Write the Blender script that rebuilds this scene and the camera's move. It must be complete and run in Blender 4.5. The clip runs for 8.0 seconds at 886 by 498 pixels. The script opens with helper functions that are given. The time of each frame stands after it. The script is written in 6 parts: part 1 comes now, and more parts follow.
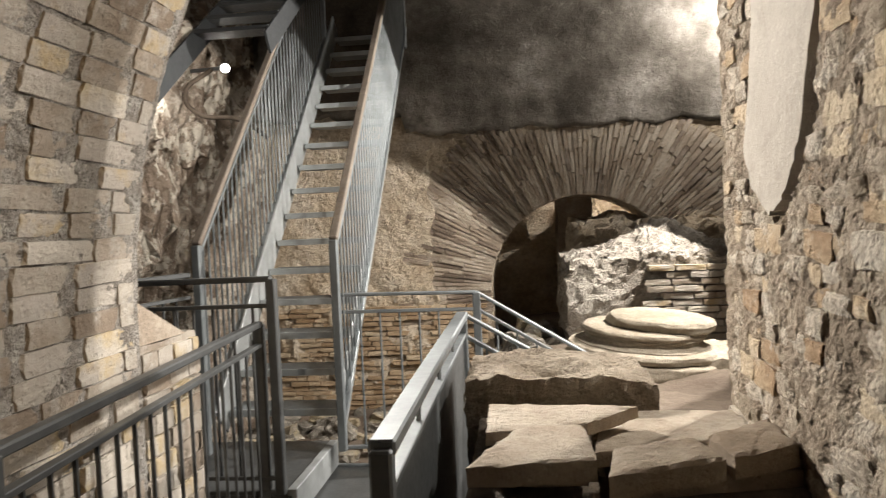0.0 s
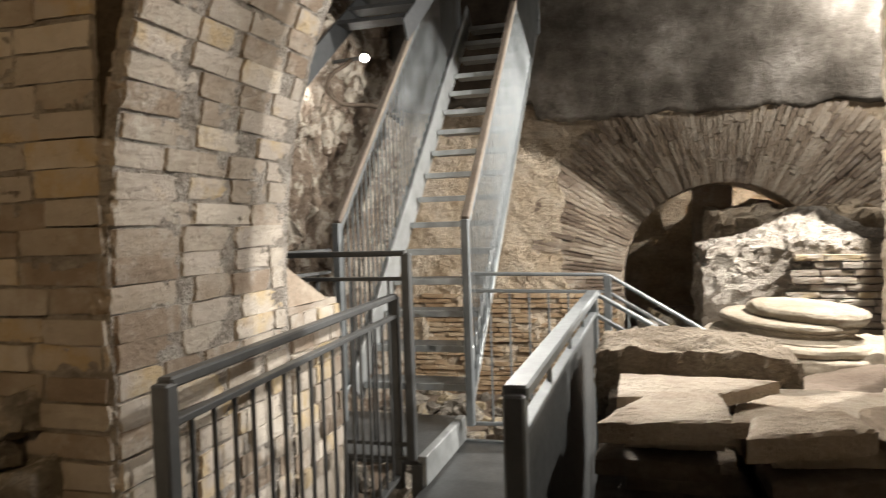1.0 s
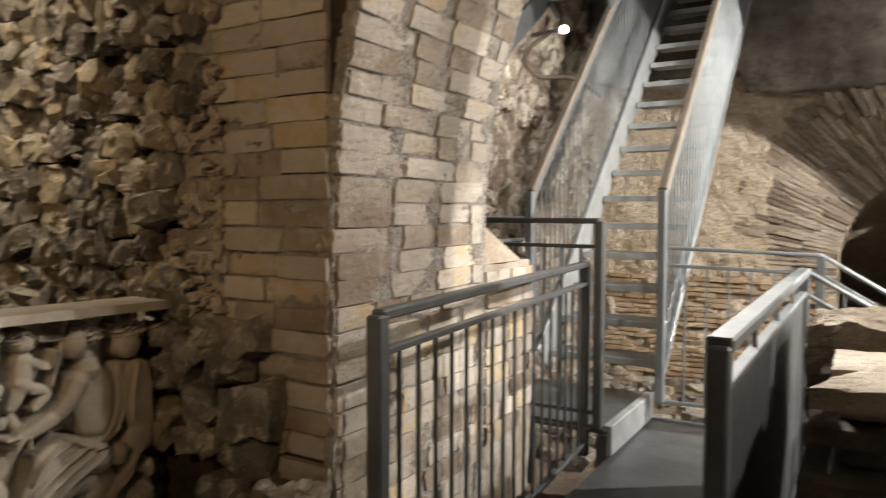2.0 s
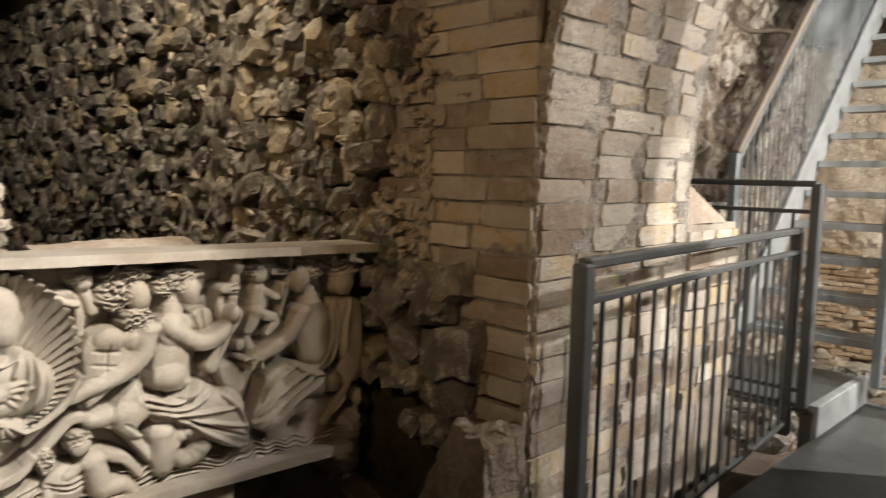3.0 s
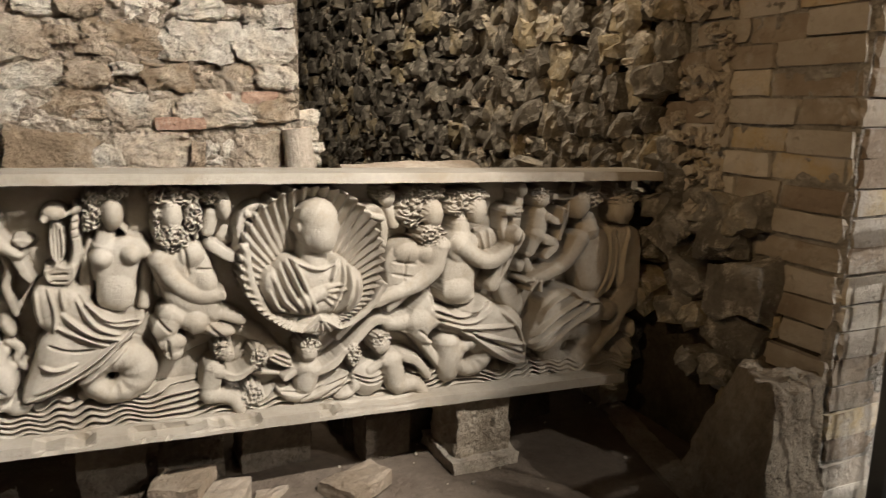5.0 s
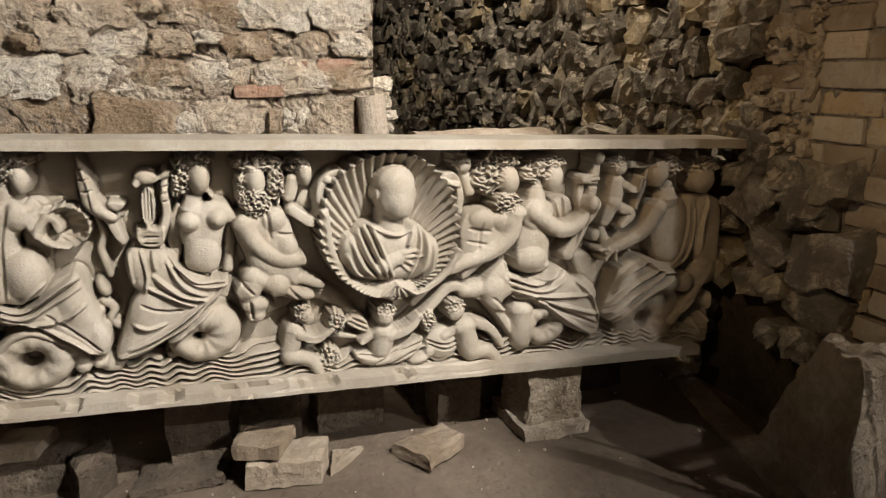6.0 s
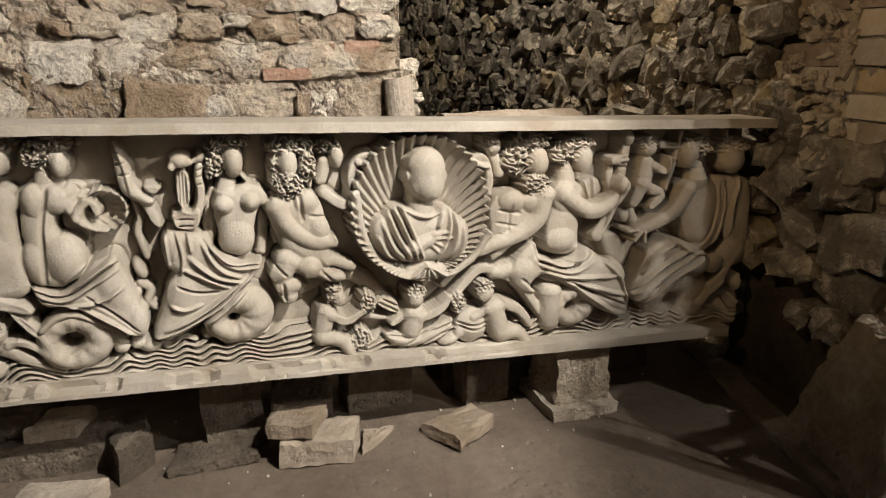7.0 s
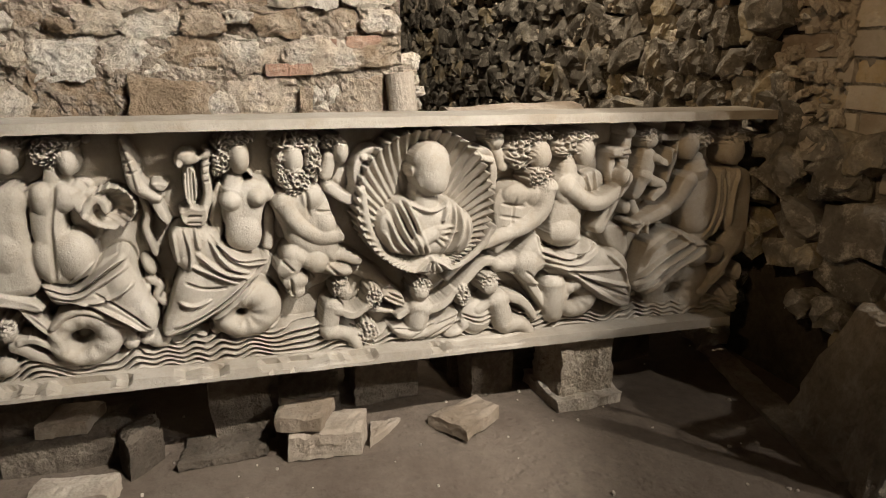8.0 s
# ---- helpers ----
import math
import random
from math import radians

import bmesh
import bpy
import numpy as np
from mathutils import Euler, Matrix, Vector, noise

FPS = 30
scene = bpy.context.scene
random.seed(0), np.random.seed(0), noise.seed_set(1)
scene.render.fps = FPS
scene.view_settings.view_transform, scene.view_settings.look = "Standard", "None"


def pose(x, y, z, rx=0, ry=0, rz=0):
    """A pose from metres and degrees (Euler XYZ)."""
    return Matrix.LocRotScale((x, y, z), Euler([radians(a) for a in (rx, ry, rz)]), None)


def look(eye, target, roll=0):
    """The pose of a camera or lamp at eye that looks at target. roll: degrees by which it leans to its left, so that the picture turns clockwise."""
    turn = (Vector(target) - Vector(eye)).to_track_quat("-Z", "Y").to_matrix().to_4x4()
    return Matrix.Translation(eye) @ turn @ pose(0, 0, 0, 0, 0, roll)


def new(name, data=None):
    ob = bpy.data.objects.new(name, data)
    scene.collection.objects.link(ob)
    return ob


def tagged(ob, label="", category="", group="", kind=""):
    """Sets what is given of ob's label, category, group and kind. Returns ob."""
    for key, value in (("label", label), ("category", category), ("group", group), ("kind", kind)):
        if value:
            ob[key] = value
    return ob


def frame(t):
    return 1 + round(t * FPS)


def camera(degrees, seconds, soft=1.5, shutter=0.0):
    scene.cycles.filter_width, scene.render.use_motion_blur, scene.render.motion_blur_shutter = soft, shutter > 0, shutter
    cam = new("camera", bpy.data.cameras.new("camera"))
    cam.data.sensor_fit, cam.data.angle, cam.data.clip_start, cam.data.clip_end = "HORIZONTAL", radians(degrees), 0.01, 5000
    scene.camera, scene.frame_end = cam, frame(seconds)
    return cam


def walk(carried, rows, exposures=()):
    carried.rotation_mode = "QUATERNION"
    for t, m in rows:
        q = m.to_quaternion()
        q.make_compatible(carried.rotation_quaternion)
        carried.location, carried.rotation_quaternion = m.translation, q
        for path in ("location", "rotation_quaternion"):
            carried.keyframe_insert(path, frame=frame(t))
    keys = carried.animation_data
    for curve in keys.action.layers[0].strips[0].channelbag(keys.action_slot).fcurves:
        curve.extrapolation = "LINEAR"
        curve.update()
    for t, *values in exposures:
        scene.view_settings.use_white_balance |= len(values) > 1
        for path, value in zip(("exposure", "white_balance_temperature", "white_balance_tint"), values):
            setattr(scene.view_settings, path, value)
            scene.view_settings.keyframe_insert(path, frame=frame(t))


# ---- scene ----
cam = camera(63.5, 8.0, soft=1.1, shutter=0.5)
PATH = [
    (0, (0.341, 0.463, 1.505), (0.127, 2.45, 1.435), -2.5),
    (0.5, (0.339, 0.441, 1.456), (-0.019, 2.408, 1.389), -2.4),
    (1, (0.328, 0.403, 1.411), (-0.233, 2.321, 1.342), -1.8),
    (1.5, (0.322, 0.365, 1.367), (-0.465, 2.201, 1.284), -0.9),
    (2, (0.307, 0.332, 1.325), (-0.722, 2.043, 1.214), 0.1),
    (2.2, (0.299, 0.323, 1.313), (-0.82, 1.976, 1.184), 0.5),
    (3.3, (0.232, 0.248, 1.258), (-1.261, 1.558, 1.022), 1.4),
    (3.5, (0.22, 0.246, 1.253), (-1.325, 1.491, 0.998), 1.4),
    (4, (0.199, 0.214, 1.232), (-1.45, 1.307, 0.937), 1.3),
    (4.5, (0.197, 0.216, 1.233), (-1.534, 1.155, 0.885), 1.0),
    (5, (0.194, 0.197, 1.225), (-1.588, 1.016, 0.833), 0.9),
    (6.5, (0.17, 0.123, 1.211), (-1.662, 0.751, 0.71), 0.3),
    (7, (0.172, 0.105, 1.212), (-1.658, 0.721, 0.692), 0.0),
    (7.5, (0.176, 0.088, 1.217), (-1.65, 0.706, 0.685), -0.3),
    (8, (0.18, 0.073, 1.221), (-1.642, 0.698, 0.68), -0.5),
]
walk(cam, [(r[0], look(*r[1:])) for r in PATH], [(0, -0.46), (0.7, -0.36), (1.5, -0.18), (2.2, -0.1), (3.5, -0.05), (8, 0.0)])

# ---- light ----
world = bpy.data.worlds.new("vault_dark")
scene.world = world
world.use_nodes = True
world.node_tree.nodes["Background"].inputs[0].default_value = (0.9, 0.8, 0.65, 1)
world.node_tree.nodes["Background"].inputs[1].default_value = 0.007
scene.view_settings.exposure = 0.0


def lamp(name, kind, at, to, watts, size, colour=(1, 0.86, 0.68), angle=60, blend=0.3):
    data = bpy.data.lights.new(name, kind)
    data.energy, data.color = watts, colour
    if kind == "SPOT":
        data.spot_size, data.spot_blend, data.shadow_soft_size = radians(angle), blend, size
    elif kind == "AREA":
        data.size = size
    else:
        data.shadow_soft_size = size
    ob = new(name, data)
    ob.matrix_world = look(at, to)
    return ob


NEUTRAL = (1, 0.93, 0.845)
lamp("flood_over_steps", "SPOT", (2.0, 4.14, 3.0), (1.25, 4.04, 2.35), 470, 0.03, NEUTRAL, 118, 0.06)
lamp("spot_on_relief", "SPOT", (0.35, 1.40, 2.95), (-1.79, 0.02, 0.90), 740, 0.02, NEUTRAL, 53, 0.42)
lamp("spot_by_arch", "SPOT", (0.42, 2.72, 2.95), (-1.55, 1.35, 0.45), 120, 0.03, NEUTRAL, 48, 0.5)
lamp("spot_on_stair", "SPOT", (2.5, 6.0, 3.2), (1.65, 6.0, 2.56), 1600, 0.03, NEUTRAL, 80, 0.06)
lamp("spot_in_alcove", "SPOT", (-2.5, 0.95, 3.9), (-3.9, 2.1, 1.5), 430, 0.04, (1, 0.84, 0.64), 92, 0.6)
# added fill, unseen behind the arch, to brighten the inside of the recess
lamp("recess_fill", "SPOT", (2.6, 9.6, 2.6), (1.1, 9.3, 1.2), 520, 0.05, NEUTRAL, 110, 0.6)
lamp("spot_behind_way", "SPOT", (0.2, -1.6, 3.0), (-1.6, 2.1, 1.85), 190, 0.05, (1, 0.67, 0.35), 46, 0.7)
lamp("flood_by_stair", "SPOT", (-1.46, 5.62, 2.74), (1.05, 2.3, 1.45), 2250, 0.05, NEUTRAL, 37, 0.6)
lamp("glow_by_stair", "POINT", (-2.25, 5.9, 2.6), (0, 0, 0), 14, 0.05, NEUTRAL)
lamp("spot_far_wall", "SPOT", (2.75, 7.6, 3.7), (2.0, 8.5, 3.0), 260, 0.06, NEUTRAL, 140, 0.7)
lamp("spot_right_chamber", "SPOT", (3.4, 3.32, 2.6), (-1.2, 2.85, 1.4), 780, 0.02, NEUTRAL, 90, 0.4)

# ---- materials ----


def nodes_of(name):
    m = bpy.data.materials.new(name)
    m.use_nodes = True
    return m, m.node_tree.nodes, m.node_tree.links


def noise_node(n, l, where, scale, detail=6.0, rough=0.6):
    t = n.new("ShaderNodeTexNoise")
    t.inputs["Scale"].default_value, t.inputs["Detail"].default_value, t.inputs["Roughness"].default_value = scale, detail, rough
    l.new(where, t.inputs["Vector"])
    return t.outputs["Fac"]


def ramp_node(n, l, fac, stops):
    r = n.new("ShaderNodeValToRGB")
    while len(r.color_ramp.elements) < len(stops):
        r.color_ramp.elements.new(0.5)
    for e, (p, c) in zip(r.color_ramp.elements, stops):
        e.position, e.color = p, (*c, 1)
    l.new(fac, r.inputs[0])
    return r.outputs[0]


def mix_node(n, l, fac, a, b, kind="MIX"):
    x = n.new("ShaderNodeMix")
    x.data_type, x.blend_type = "RGBA", kind
    for value, slot in ((fac, 0), (a, 6), (b, 7)):
        if isinstance(value, (int, float)):
            x.inputs[slot].default_value = value
        elif isinstance(value, tuple):
            x.inputs[slot].default_value = (*value, 1)
        else:
            l.new(value, x.inputs[slot])
    return x.outputs[2]


def rock_material(name, stops, stain, coarse=2.5, fine=30.0, rough=0.9, bump=0.012, vary=0.25, stain_amount=0.6, island=False, speck=0.0, grit=0.45):
    """Stone, brick or mortar: colour that varies from piece to piece, blotches, grain and pits."""
    m, n, l = nodes_of(name)
    p = n["Principled BSDF"]
    where = n.new("ShaderNodeNewGeometry").outputs["Position"]
    if island:
        own = n.new("ShaderNodeNewGeometry").outputs["Random Per Island"]
    else:
        own = n.new("ShaderNodeObjectInfo").outputs["Random"]
    big, small = noise_node(n, l, where, coarse), noise_node(n, l, where, fine, 8.0, 0.7)
    blend = n.new("ShaderNodeMath")
    blend.operation = "MULTIPLY_ADD"
    l.new(own, blend.inputs[0])
    blend.inputs[1].default_value = vary
    half = n.new("ShaderNodeMath")
    half.operation = "MULTIPLY_ADD"
    l.new(big, half.inputs[0])
    half.inputs[1].default_value, half.inputs[2].default_value = 1.0, -vary / 2
    l.new(half.outputs[0], blend.inputs[2])
    colour = ramp_node(n, l, blend.outputs[0], stops)
    grain = ramp_node(n, l, small, [(0.25, (grit, grit, grit)), (0.62, (1, 1, 1))])
    colour = mix_node(n, l, 0.75, colour, grain, "MULTIPLY")
    spots = ramp_node(n, l, noise_node(n, l, where, coarse * 2.7, 10.0, 0.75), [(0.52, (0, 0, 0)), (0.66, (stain_amount,) * 3)])
    colour = mix_node(n, l, spots, colour, stain)
    if speck:
        white = ramp_node(n, l, noise_node(n, l, where, 4.5, 10.0, 0.68), [(0.515, (0, 0, 0)), (0.55, (speck,) * 3)])
        colour = mix_node(n, l, white, colour, (0.62, 0.58, 0.5))
    l.new(colour, p.inputs["Base Color"])
    p.inputs["Roughness"].default_value = rough
    p.inputs["Specular IOR Level"].default_value = 0.25
    add = n.new("ShaderNodeMath")
    add.operation = "MULTIPLY_ADD"
    l.new(noise_node(n, l, where, fine * 0.35, 10.0, 0.7), add.inputs[0])
    add.inputs[1].default_value = 2.2
    l.new(small, add.inputs[2])
    pits = n.new("ShaderNodeTexVoronoi")
    pits.inputs["Scale"].default_value = fine * 1.3
    l.new(where, pits.inputs["Vector"])
    hole = n.new("ShaderNodeMapRange")
    l.new(pits.outputs["Distance"], hole.inputs[0])
    hole.inputs[1].default_value, hole.inputs[2].default_value, hole.inputs[3].default_value, hole.inputs[4].default_value = 0.0, 0.35, -0.9, 0.0
    spread = n.new("ShaderNodeMath")
    spread.operation = "MULTIPLY_ADD"
    l.new(hole.outputs[0], spread.inputs[0])
    l.new(big, spread.inputs[1])
    l.new(add.outputs[0], spread.inputs[2])
    b = n.new("ShaderNodeBump")
    b.inputs["Strength"].default_value, b.inputs["Distance"].default_value = 1.0, bump
    l.new(spread.outputs[0], b.inputs["Height"])
    l.new(b.outputs[0], p.inputs["Normal"])
    return m


def metal_material(name, colour, rough=0.45, scratch=0.15):
    m, n, l = nodes_of(name)
    p = n["Principled BSDF"]
    where = n.new("ShaderNodeNewGeometry").outputs["Position"]
    cloud = noise_node(n, l, where, 6.0, 8.0, 0.7)
    dark = tuple(c * 0.72 for c in colour)
    l.new(ramp_node(n, l, cloud, [(0.35, dark), (0.65, colour)]), p.inputs["Base Color"])
    r = n.new("ShaderNodeMapRange")
    l.new(noise_node(n, l, where, 40.0), r.inputs[0])
    r.inputs[3].default_value, r.inputs[4].default_value = rough - scratch, rough + scratch
    l.new(r.outputs[0], p.inputs["Roughness"])
    p.inputs["Metallic"].default_value = 0.55
    return m


YELLOW_BRICK = rock_material("tuff_brick", [(0.2, (0.25, 0.2, 0.155)), (0.34, (0.34, 0.295, 0.245)), (0.5, (0.41, 0.373, 0.322)), (0.62, (0.44, 0.40, 0.355)), (0.72, (0.45, 0.36, 0.225)), (0.84, (0.52, 0.48, 0.42))], (0.45, 0.425, 0.385), 3.0, 26, 0.92, 0.007, 0.72, 0.75, grit=0.85)
BED_MORTAR = rock_material("pale_bed_mortar", [(0.3, (0.25, 0.223, 0.192)), (0.5, (0.39, 0.363, 0.328)), (0.7, (0.52, 0.498, 0.462))], (0.15, 0.125, 0.1), 9.0, 45, 0.95, 0.015, 0.0, 0.8)
MORTAR = rock_material("old_mortar", [(0.3, (0.25, 0.22, 0.18)), (0.7, (0.42, 0.38, 0.33))], (0.16, 0.13, 0.1), 4.0, 45, 0.95, 0.012, 0.05)
# dark joints, and the shade of the open pier core put into colour
SHADED_DARK_MORTAR = rock_material("shaded_dark_mortar", [(0.3, (0.055, 0.042, 0.03)), (0.7, (0.11, 0.088, 0.064))], (0.035, 0.027, 0.02), 4.0, 40, 0.95, 0.015, 0.05)
TUFF = rock_material("tuff_rubble", [(0.2, (0.11, 0.097, 0.08)), (0.45, (0.18, 0.163, 0.138)), (0.65, (0.26, 0.238, 0.203)), (0.85, (0.36, 0.30, 0.2))], (0.58, 0.54, 0.47), 6.0, 42, 0.8, 0.009, 0.75, 0.75)
TUFF_JOINED = rock_material("tuff_rubble_far", [(0.2, (0.11, 0.097, 0.08)), (0.45, (0.18, 0.163, 0.138)), (0.65, (0.26, 0.238, 0.203)), (0.85, (0.36, 0.30, 0.2))], (0.58, 0.54, 0.47), 6.0, 42, 0.8, 0.009, 0.75, 0.75, True)
PALE_STONE = rock_material("pale_travertine", [(0.25, (0.42, 0.35, 0.265)), (0.5, (0.60, 0.52, 0.42)), (0.75, (0.72, 0.65, 0.55))], (0.28, 0.225, 0.17), 6.0, 30, 0.93, 0.022, 0.5, 0.45)
PIER_STONE = rock_material("pitted_limestone", [(0.2, (0.42, 0.31, 0.205)), (0.45, (0.72, 0.60, 0.46)), (0.75, (0.90, 0.82, 0.70))], (0.34, 0.25, 0.165), 9.0, 17, 0.95, 0.045, 0.6, 0.7, grit=0.5)
PIER_MORTAR = rock_material("crumbling_lime", [(0.3, (0.27, 0.215, 0.16)), (0.5, (0.45, 0.37, 0.285)), (0.7, (0.66, 0.58, 0.47))], (0.2, 0.15, 0.105), 6.0, 30, 0.95, 0.022, 0.0, 0.75, grit=0.65)
OCHRE_BRICK = rock_material("ochre_brick", [(0.25, (0.38, 0.26, 0.16)), (0.5, (0.52, 0.40, 0.265)), (0.75, (0.62, 0.52, 0.38))], (0.6, 0.53, 0.43), 5.0, 36, 0.92, 0.012, 0.5, 0.6, grit=0.7)
RED_BRICK = rock_material("red_brick", [(0.3, (0.36, 0.215, 0.15)), (0.7, (0.50, 0.345, 0.25))], (0.6, 0.52, 0.43), 7.0, 50, 0.9, 0.008, 0.3, 0.5)
ARCH_BRICK = rock_material("arch_brick", [(0.25, (0.2, 0.155, 0.12)), (0.5, (0.36, 0.295, 0.23)), (0.75, (0.52, 0.455, 0.375))], (0.56, 0.51, 0.45), 1.6, 40, 0.92, 0.01, 0.45, 0.4)
ARCH_BRICK_JOINED = rock_material("brick_courses", [(0.25, (0.32, 0.22, 0.13)), (0.5, (0.46, 0.34, 0.22)), (0.75, (0.56, 0.46, 0.33))], (0.3, 0.22, 0.15), 1.6, 40, 0.92, 0.01, 0.45, 0.4, True)
ROUGH_PLASTER = rock_material("grey_plaster", [(0.38, (0.085, 0.075, 0.063)), (0.46, (0.155, 0.14, 0.12)), (0.54, (0.235, 0.215, 0.19)), (0.64, (0.40, 0.375, 0.34))], (0.12, 0.105, 0.09), 1.3, 16, 0.95, 0.012, 0.0, 0.85, grit=0.75)
EARTH_WALL = rock_material("rough_concrete_core", [(0.3, (0.44, 0.345, 0.24)), (0.5, (0.58, 0.49, 0.375)), (0.7, (0.70, 0.63, 0.53))], (0.3, 0.225, 0.155), 2.6, 24, 0.95, 0.03, 0.0, 0.5)
ROCK_FACE = rock_material("flaking_rock", [(0.3, (0.13, 0.095, 0.07)), (0.5, (0.25, 0.195, 0.15)), (0.66, (0.46, 0.39, 0.32))], (0.66, 0.60, 0.52), 1.3, 20, 0.93, 0.03, 0.0, 0.8, speck=0.65)
SMOOTH_PLASTER = rock_material("cream_plaster", [(0.3, (0.36, 0.325, 0.28)), (0.7, (0.49, 0.455, 0.40))], (0.27, 0.225, 0.185), 2.2, 60, 0.85, 0.003, 0.0, 0.35, grit=0.85)
SLAB_STONE = rock_material("slab_stone", [(0.25, (0.25, 0.195, 0.14)), (0.5, (0.37, 0.31, 0.245)), (0.75, (0.52, 0.46, 0.38))], (0.24, 0.19, 0.14), 3.2, 40, 0.88, 0.006, 0.35, 0.5, grit=0.7)
HOLLOW_STONE = rock_material("weathered_stone", [(0.25, (0.19, 0.15, 0.11)), (0.5, (0.31, 0.26, 0.2)), (0.75, (0.44, 0.385, 0.31))], (0.14, 0.11, 0.08), 3.6, 36, 0.9, 0.014, 0.0, 0.5)
GROUND_EARTH = rock_material("packed_earth", [(0.3, (0.115, 0.087, 0.066)), (0.6, (0.18, 0.144, 0.112)), (0.8, (0.25, 0.207, 0.163))], (0.09, 0.066, 0.05), 1.7, 22, 0.9, 0.009, 0.0, 0.5, grit=0.65)
MARBLE = rock_material("old_marble", [(0.3, (0.30, 0.26, 0.208)), (0.55, (0.40, 0.36, 0.302)), (0.8, (0.49, 0.45, 0.392))], (0.27, 0.21, 0.14), 3.2, 70, 0.6, 0.0016, 0.0, 0.4, grit=0.82)
TERRACOTTA = rock_material("terracotta", [(0.3, (0.33, 0.26, 0.20)), (0.7, (0.44, 0.38, 0.31))], (0.5, 0.45, 0.38), 6.0, 50, 0.85, 0.004, 0.3, 0.5)
COLUMN_STONE = rock_material("column_marble", [(0.3, (0.29, 0.245, 0.185)), (0.7, (0.45, 0.40, 0.325))], (0.2, 0.155, 0.11), 3.4, 34, 0.85, 0.008, 0.0, 0.5)
# brown stone with shade put into its colour, for stones lying low or under things
SHADED_BROWN_STONE = rock_material("shaded_brown_stone", [(0.25, (0.10, 0.08, 0.06)), (0.5, (0.175, 0.143, 0.11)), (0.75, (0.28, 0.24, 0.19))], (0.08, 0.062, 0.046), 4.0, 34, 0.9, 0.012, 0.3, 0.5)
STEEL = metal_material("galvanised_steel", (0.25, 0.275, 0.29), 0.46)
# the same galvanised steel, lightened in colour where lamplight falls strongly
LIT_STEEL = metal_material("lit_galvanised_steel", (0.5, 0.53, 0.54), 0.5)
# painted steel with shade in its colour, for the unlit upper flight
SHADED_STEEL = metal_material("shaded_steel", (0.075, 0.08, 0.085), 0.55)
PAINTED = metal_material("grey_painted_steel", (0.14, 0.147, 0.15), 0.45)
DARK_WOOD = rock_material("dark_boarding", [(0.3, (0.05, 0.04, 0.03)), (0.7, (0.11, 0.085, 0.065))], (0.04, 0.03, 0.02), 3.0, 30, 0.8, 0.004, 0.0)
HANDRAIL_WOOD = rock_material("worn_brown_handrail", [(0.3, (0.17, 0.14, 0.115)), (0.7, (0.25, 0.215, 0.18))], (0.2, 0.15, 0.1), 8.0, 60, 0.6, 0.001, 0.0)

# ---- building blocks ----


def mesh_of(name, verts, faces, material, smooth=False):
    me = bpy.data.meshes.new(name)
    me.from_pydata([tuple(v) for v in verts], [], faces)
    me.materials.append(material)
    if smooth:
        me.polygons.foreach_set("use_smooth", [True] * len(me.polygons))
    me.update()
    return me


def thing(name, label, category, group="", kind="", at=(0, 0, 0)):
    ob = new(name)
    ob.location = at
    return tagged(ob, label, category, group, kind)


def part(name, bm, material, parent=None, label="", smooth=False):
    """One bmesh as one mesh object under a thing or a part."""
    me = bpy.data.meshes.new(name)
    bm.normal_update()
    bm.to_mesh(me)
    bm.free()
    me.materials.append(material)
    if smooth:
        me.polygons.foreach_set("use_smooth", [True] * len(me.polygons))
    ob = new(name, me)
    if parent:
        ob.parent = parent
    if label:
        tagged(ob, label)
    return ob


def bar(a, b, w, h, bevel=0.003):
    """A straight bar from a to b, w wide and h high, with softened edges."""
    a, b = Vector(a), Vector(b)
    bm = bmesh.new()
    bmesh.ops.create_cube(bm, size=1)
    along = (b - a)
    side = along.cross(Vector((0, 0, 1)))
    side = side.normalized() if side.length > 1e-6 else Vector((1, 0, 0))
    up = side.cross(along).normalized()
    m = Matrix((side * w, along, up * h)).transposed().to_4x4()
    m.translation = (a + b) / 2
    bm.transform(m)
    if bevel:
        bmesh.ops.bevel(bm, geom=bm.edges[:], offset=bevel, segments=1, affect="EDGES")
    return bm


def rod(a, b, r, sides=8):
    a, b = Vector(a), Vector(b)
    bm = bmesh.new()
    bmesh.ops.create_cone(bm, cap_ends=True, segments=sides, radius1=r, radius2=r, depth=(b - a).length)
    m = (b - a).to_track_quat("Z", "Y").to_matrix().to_4x4()
    m.translation = (a + b) / 2
    bm.transform(m)
    return bm


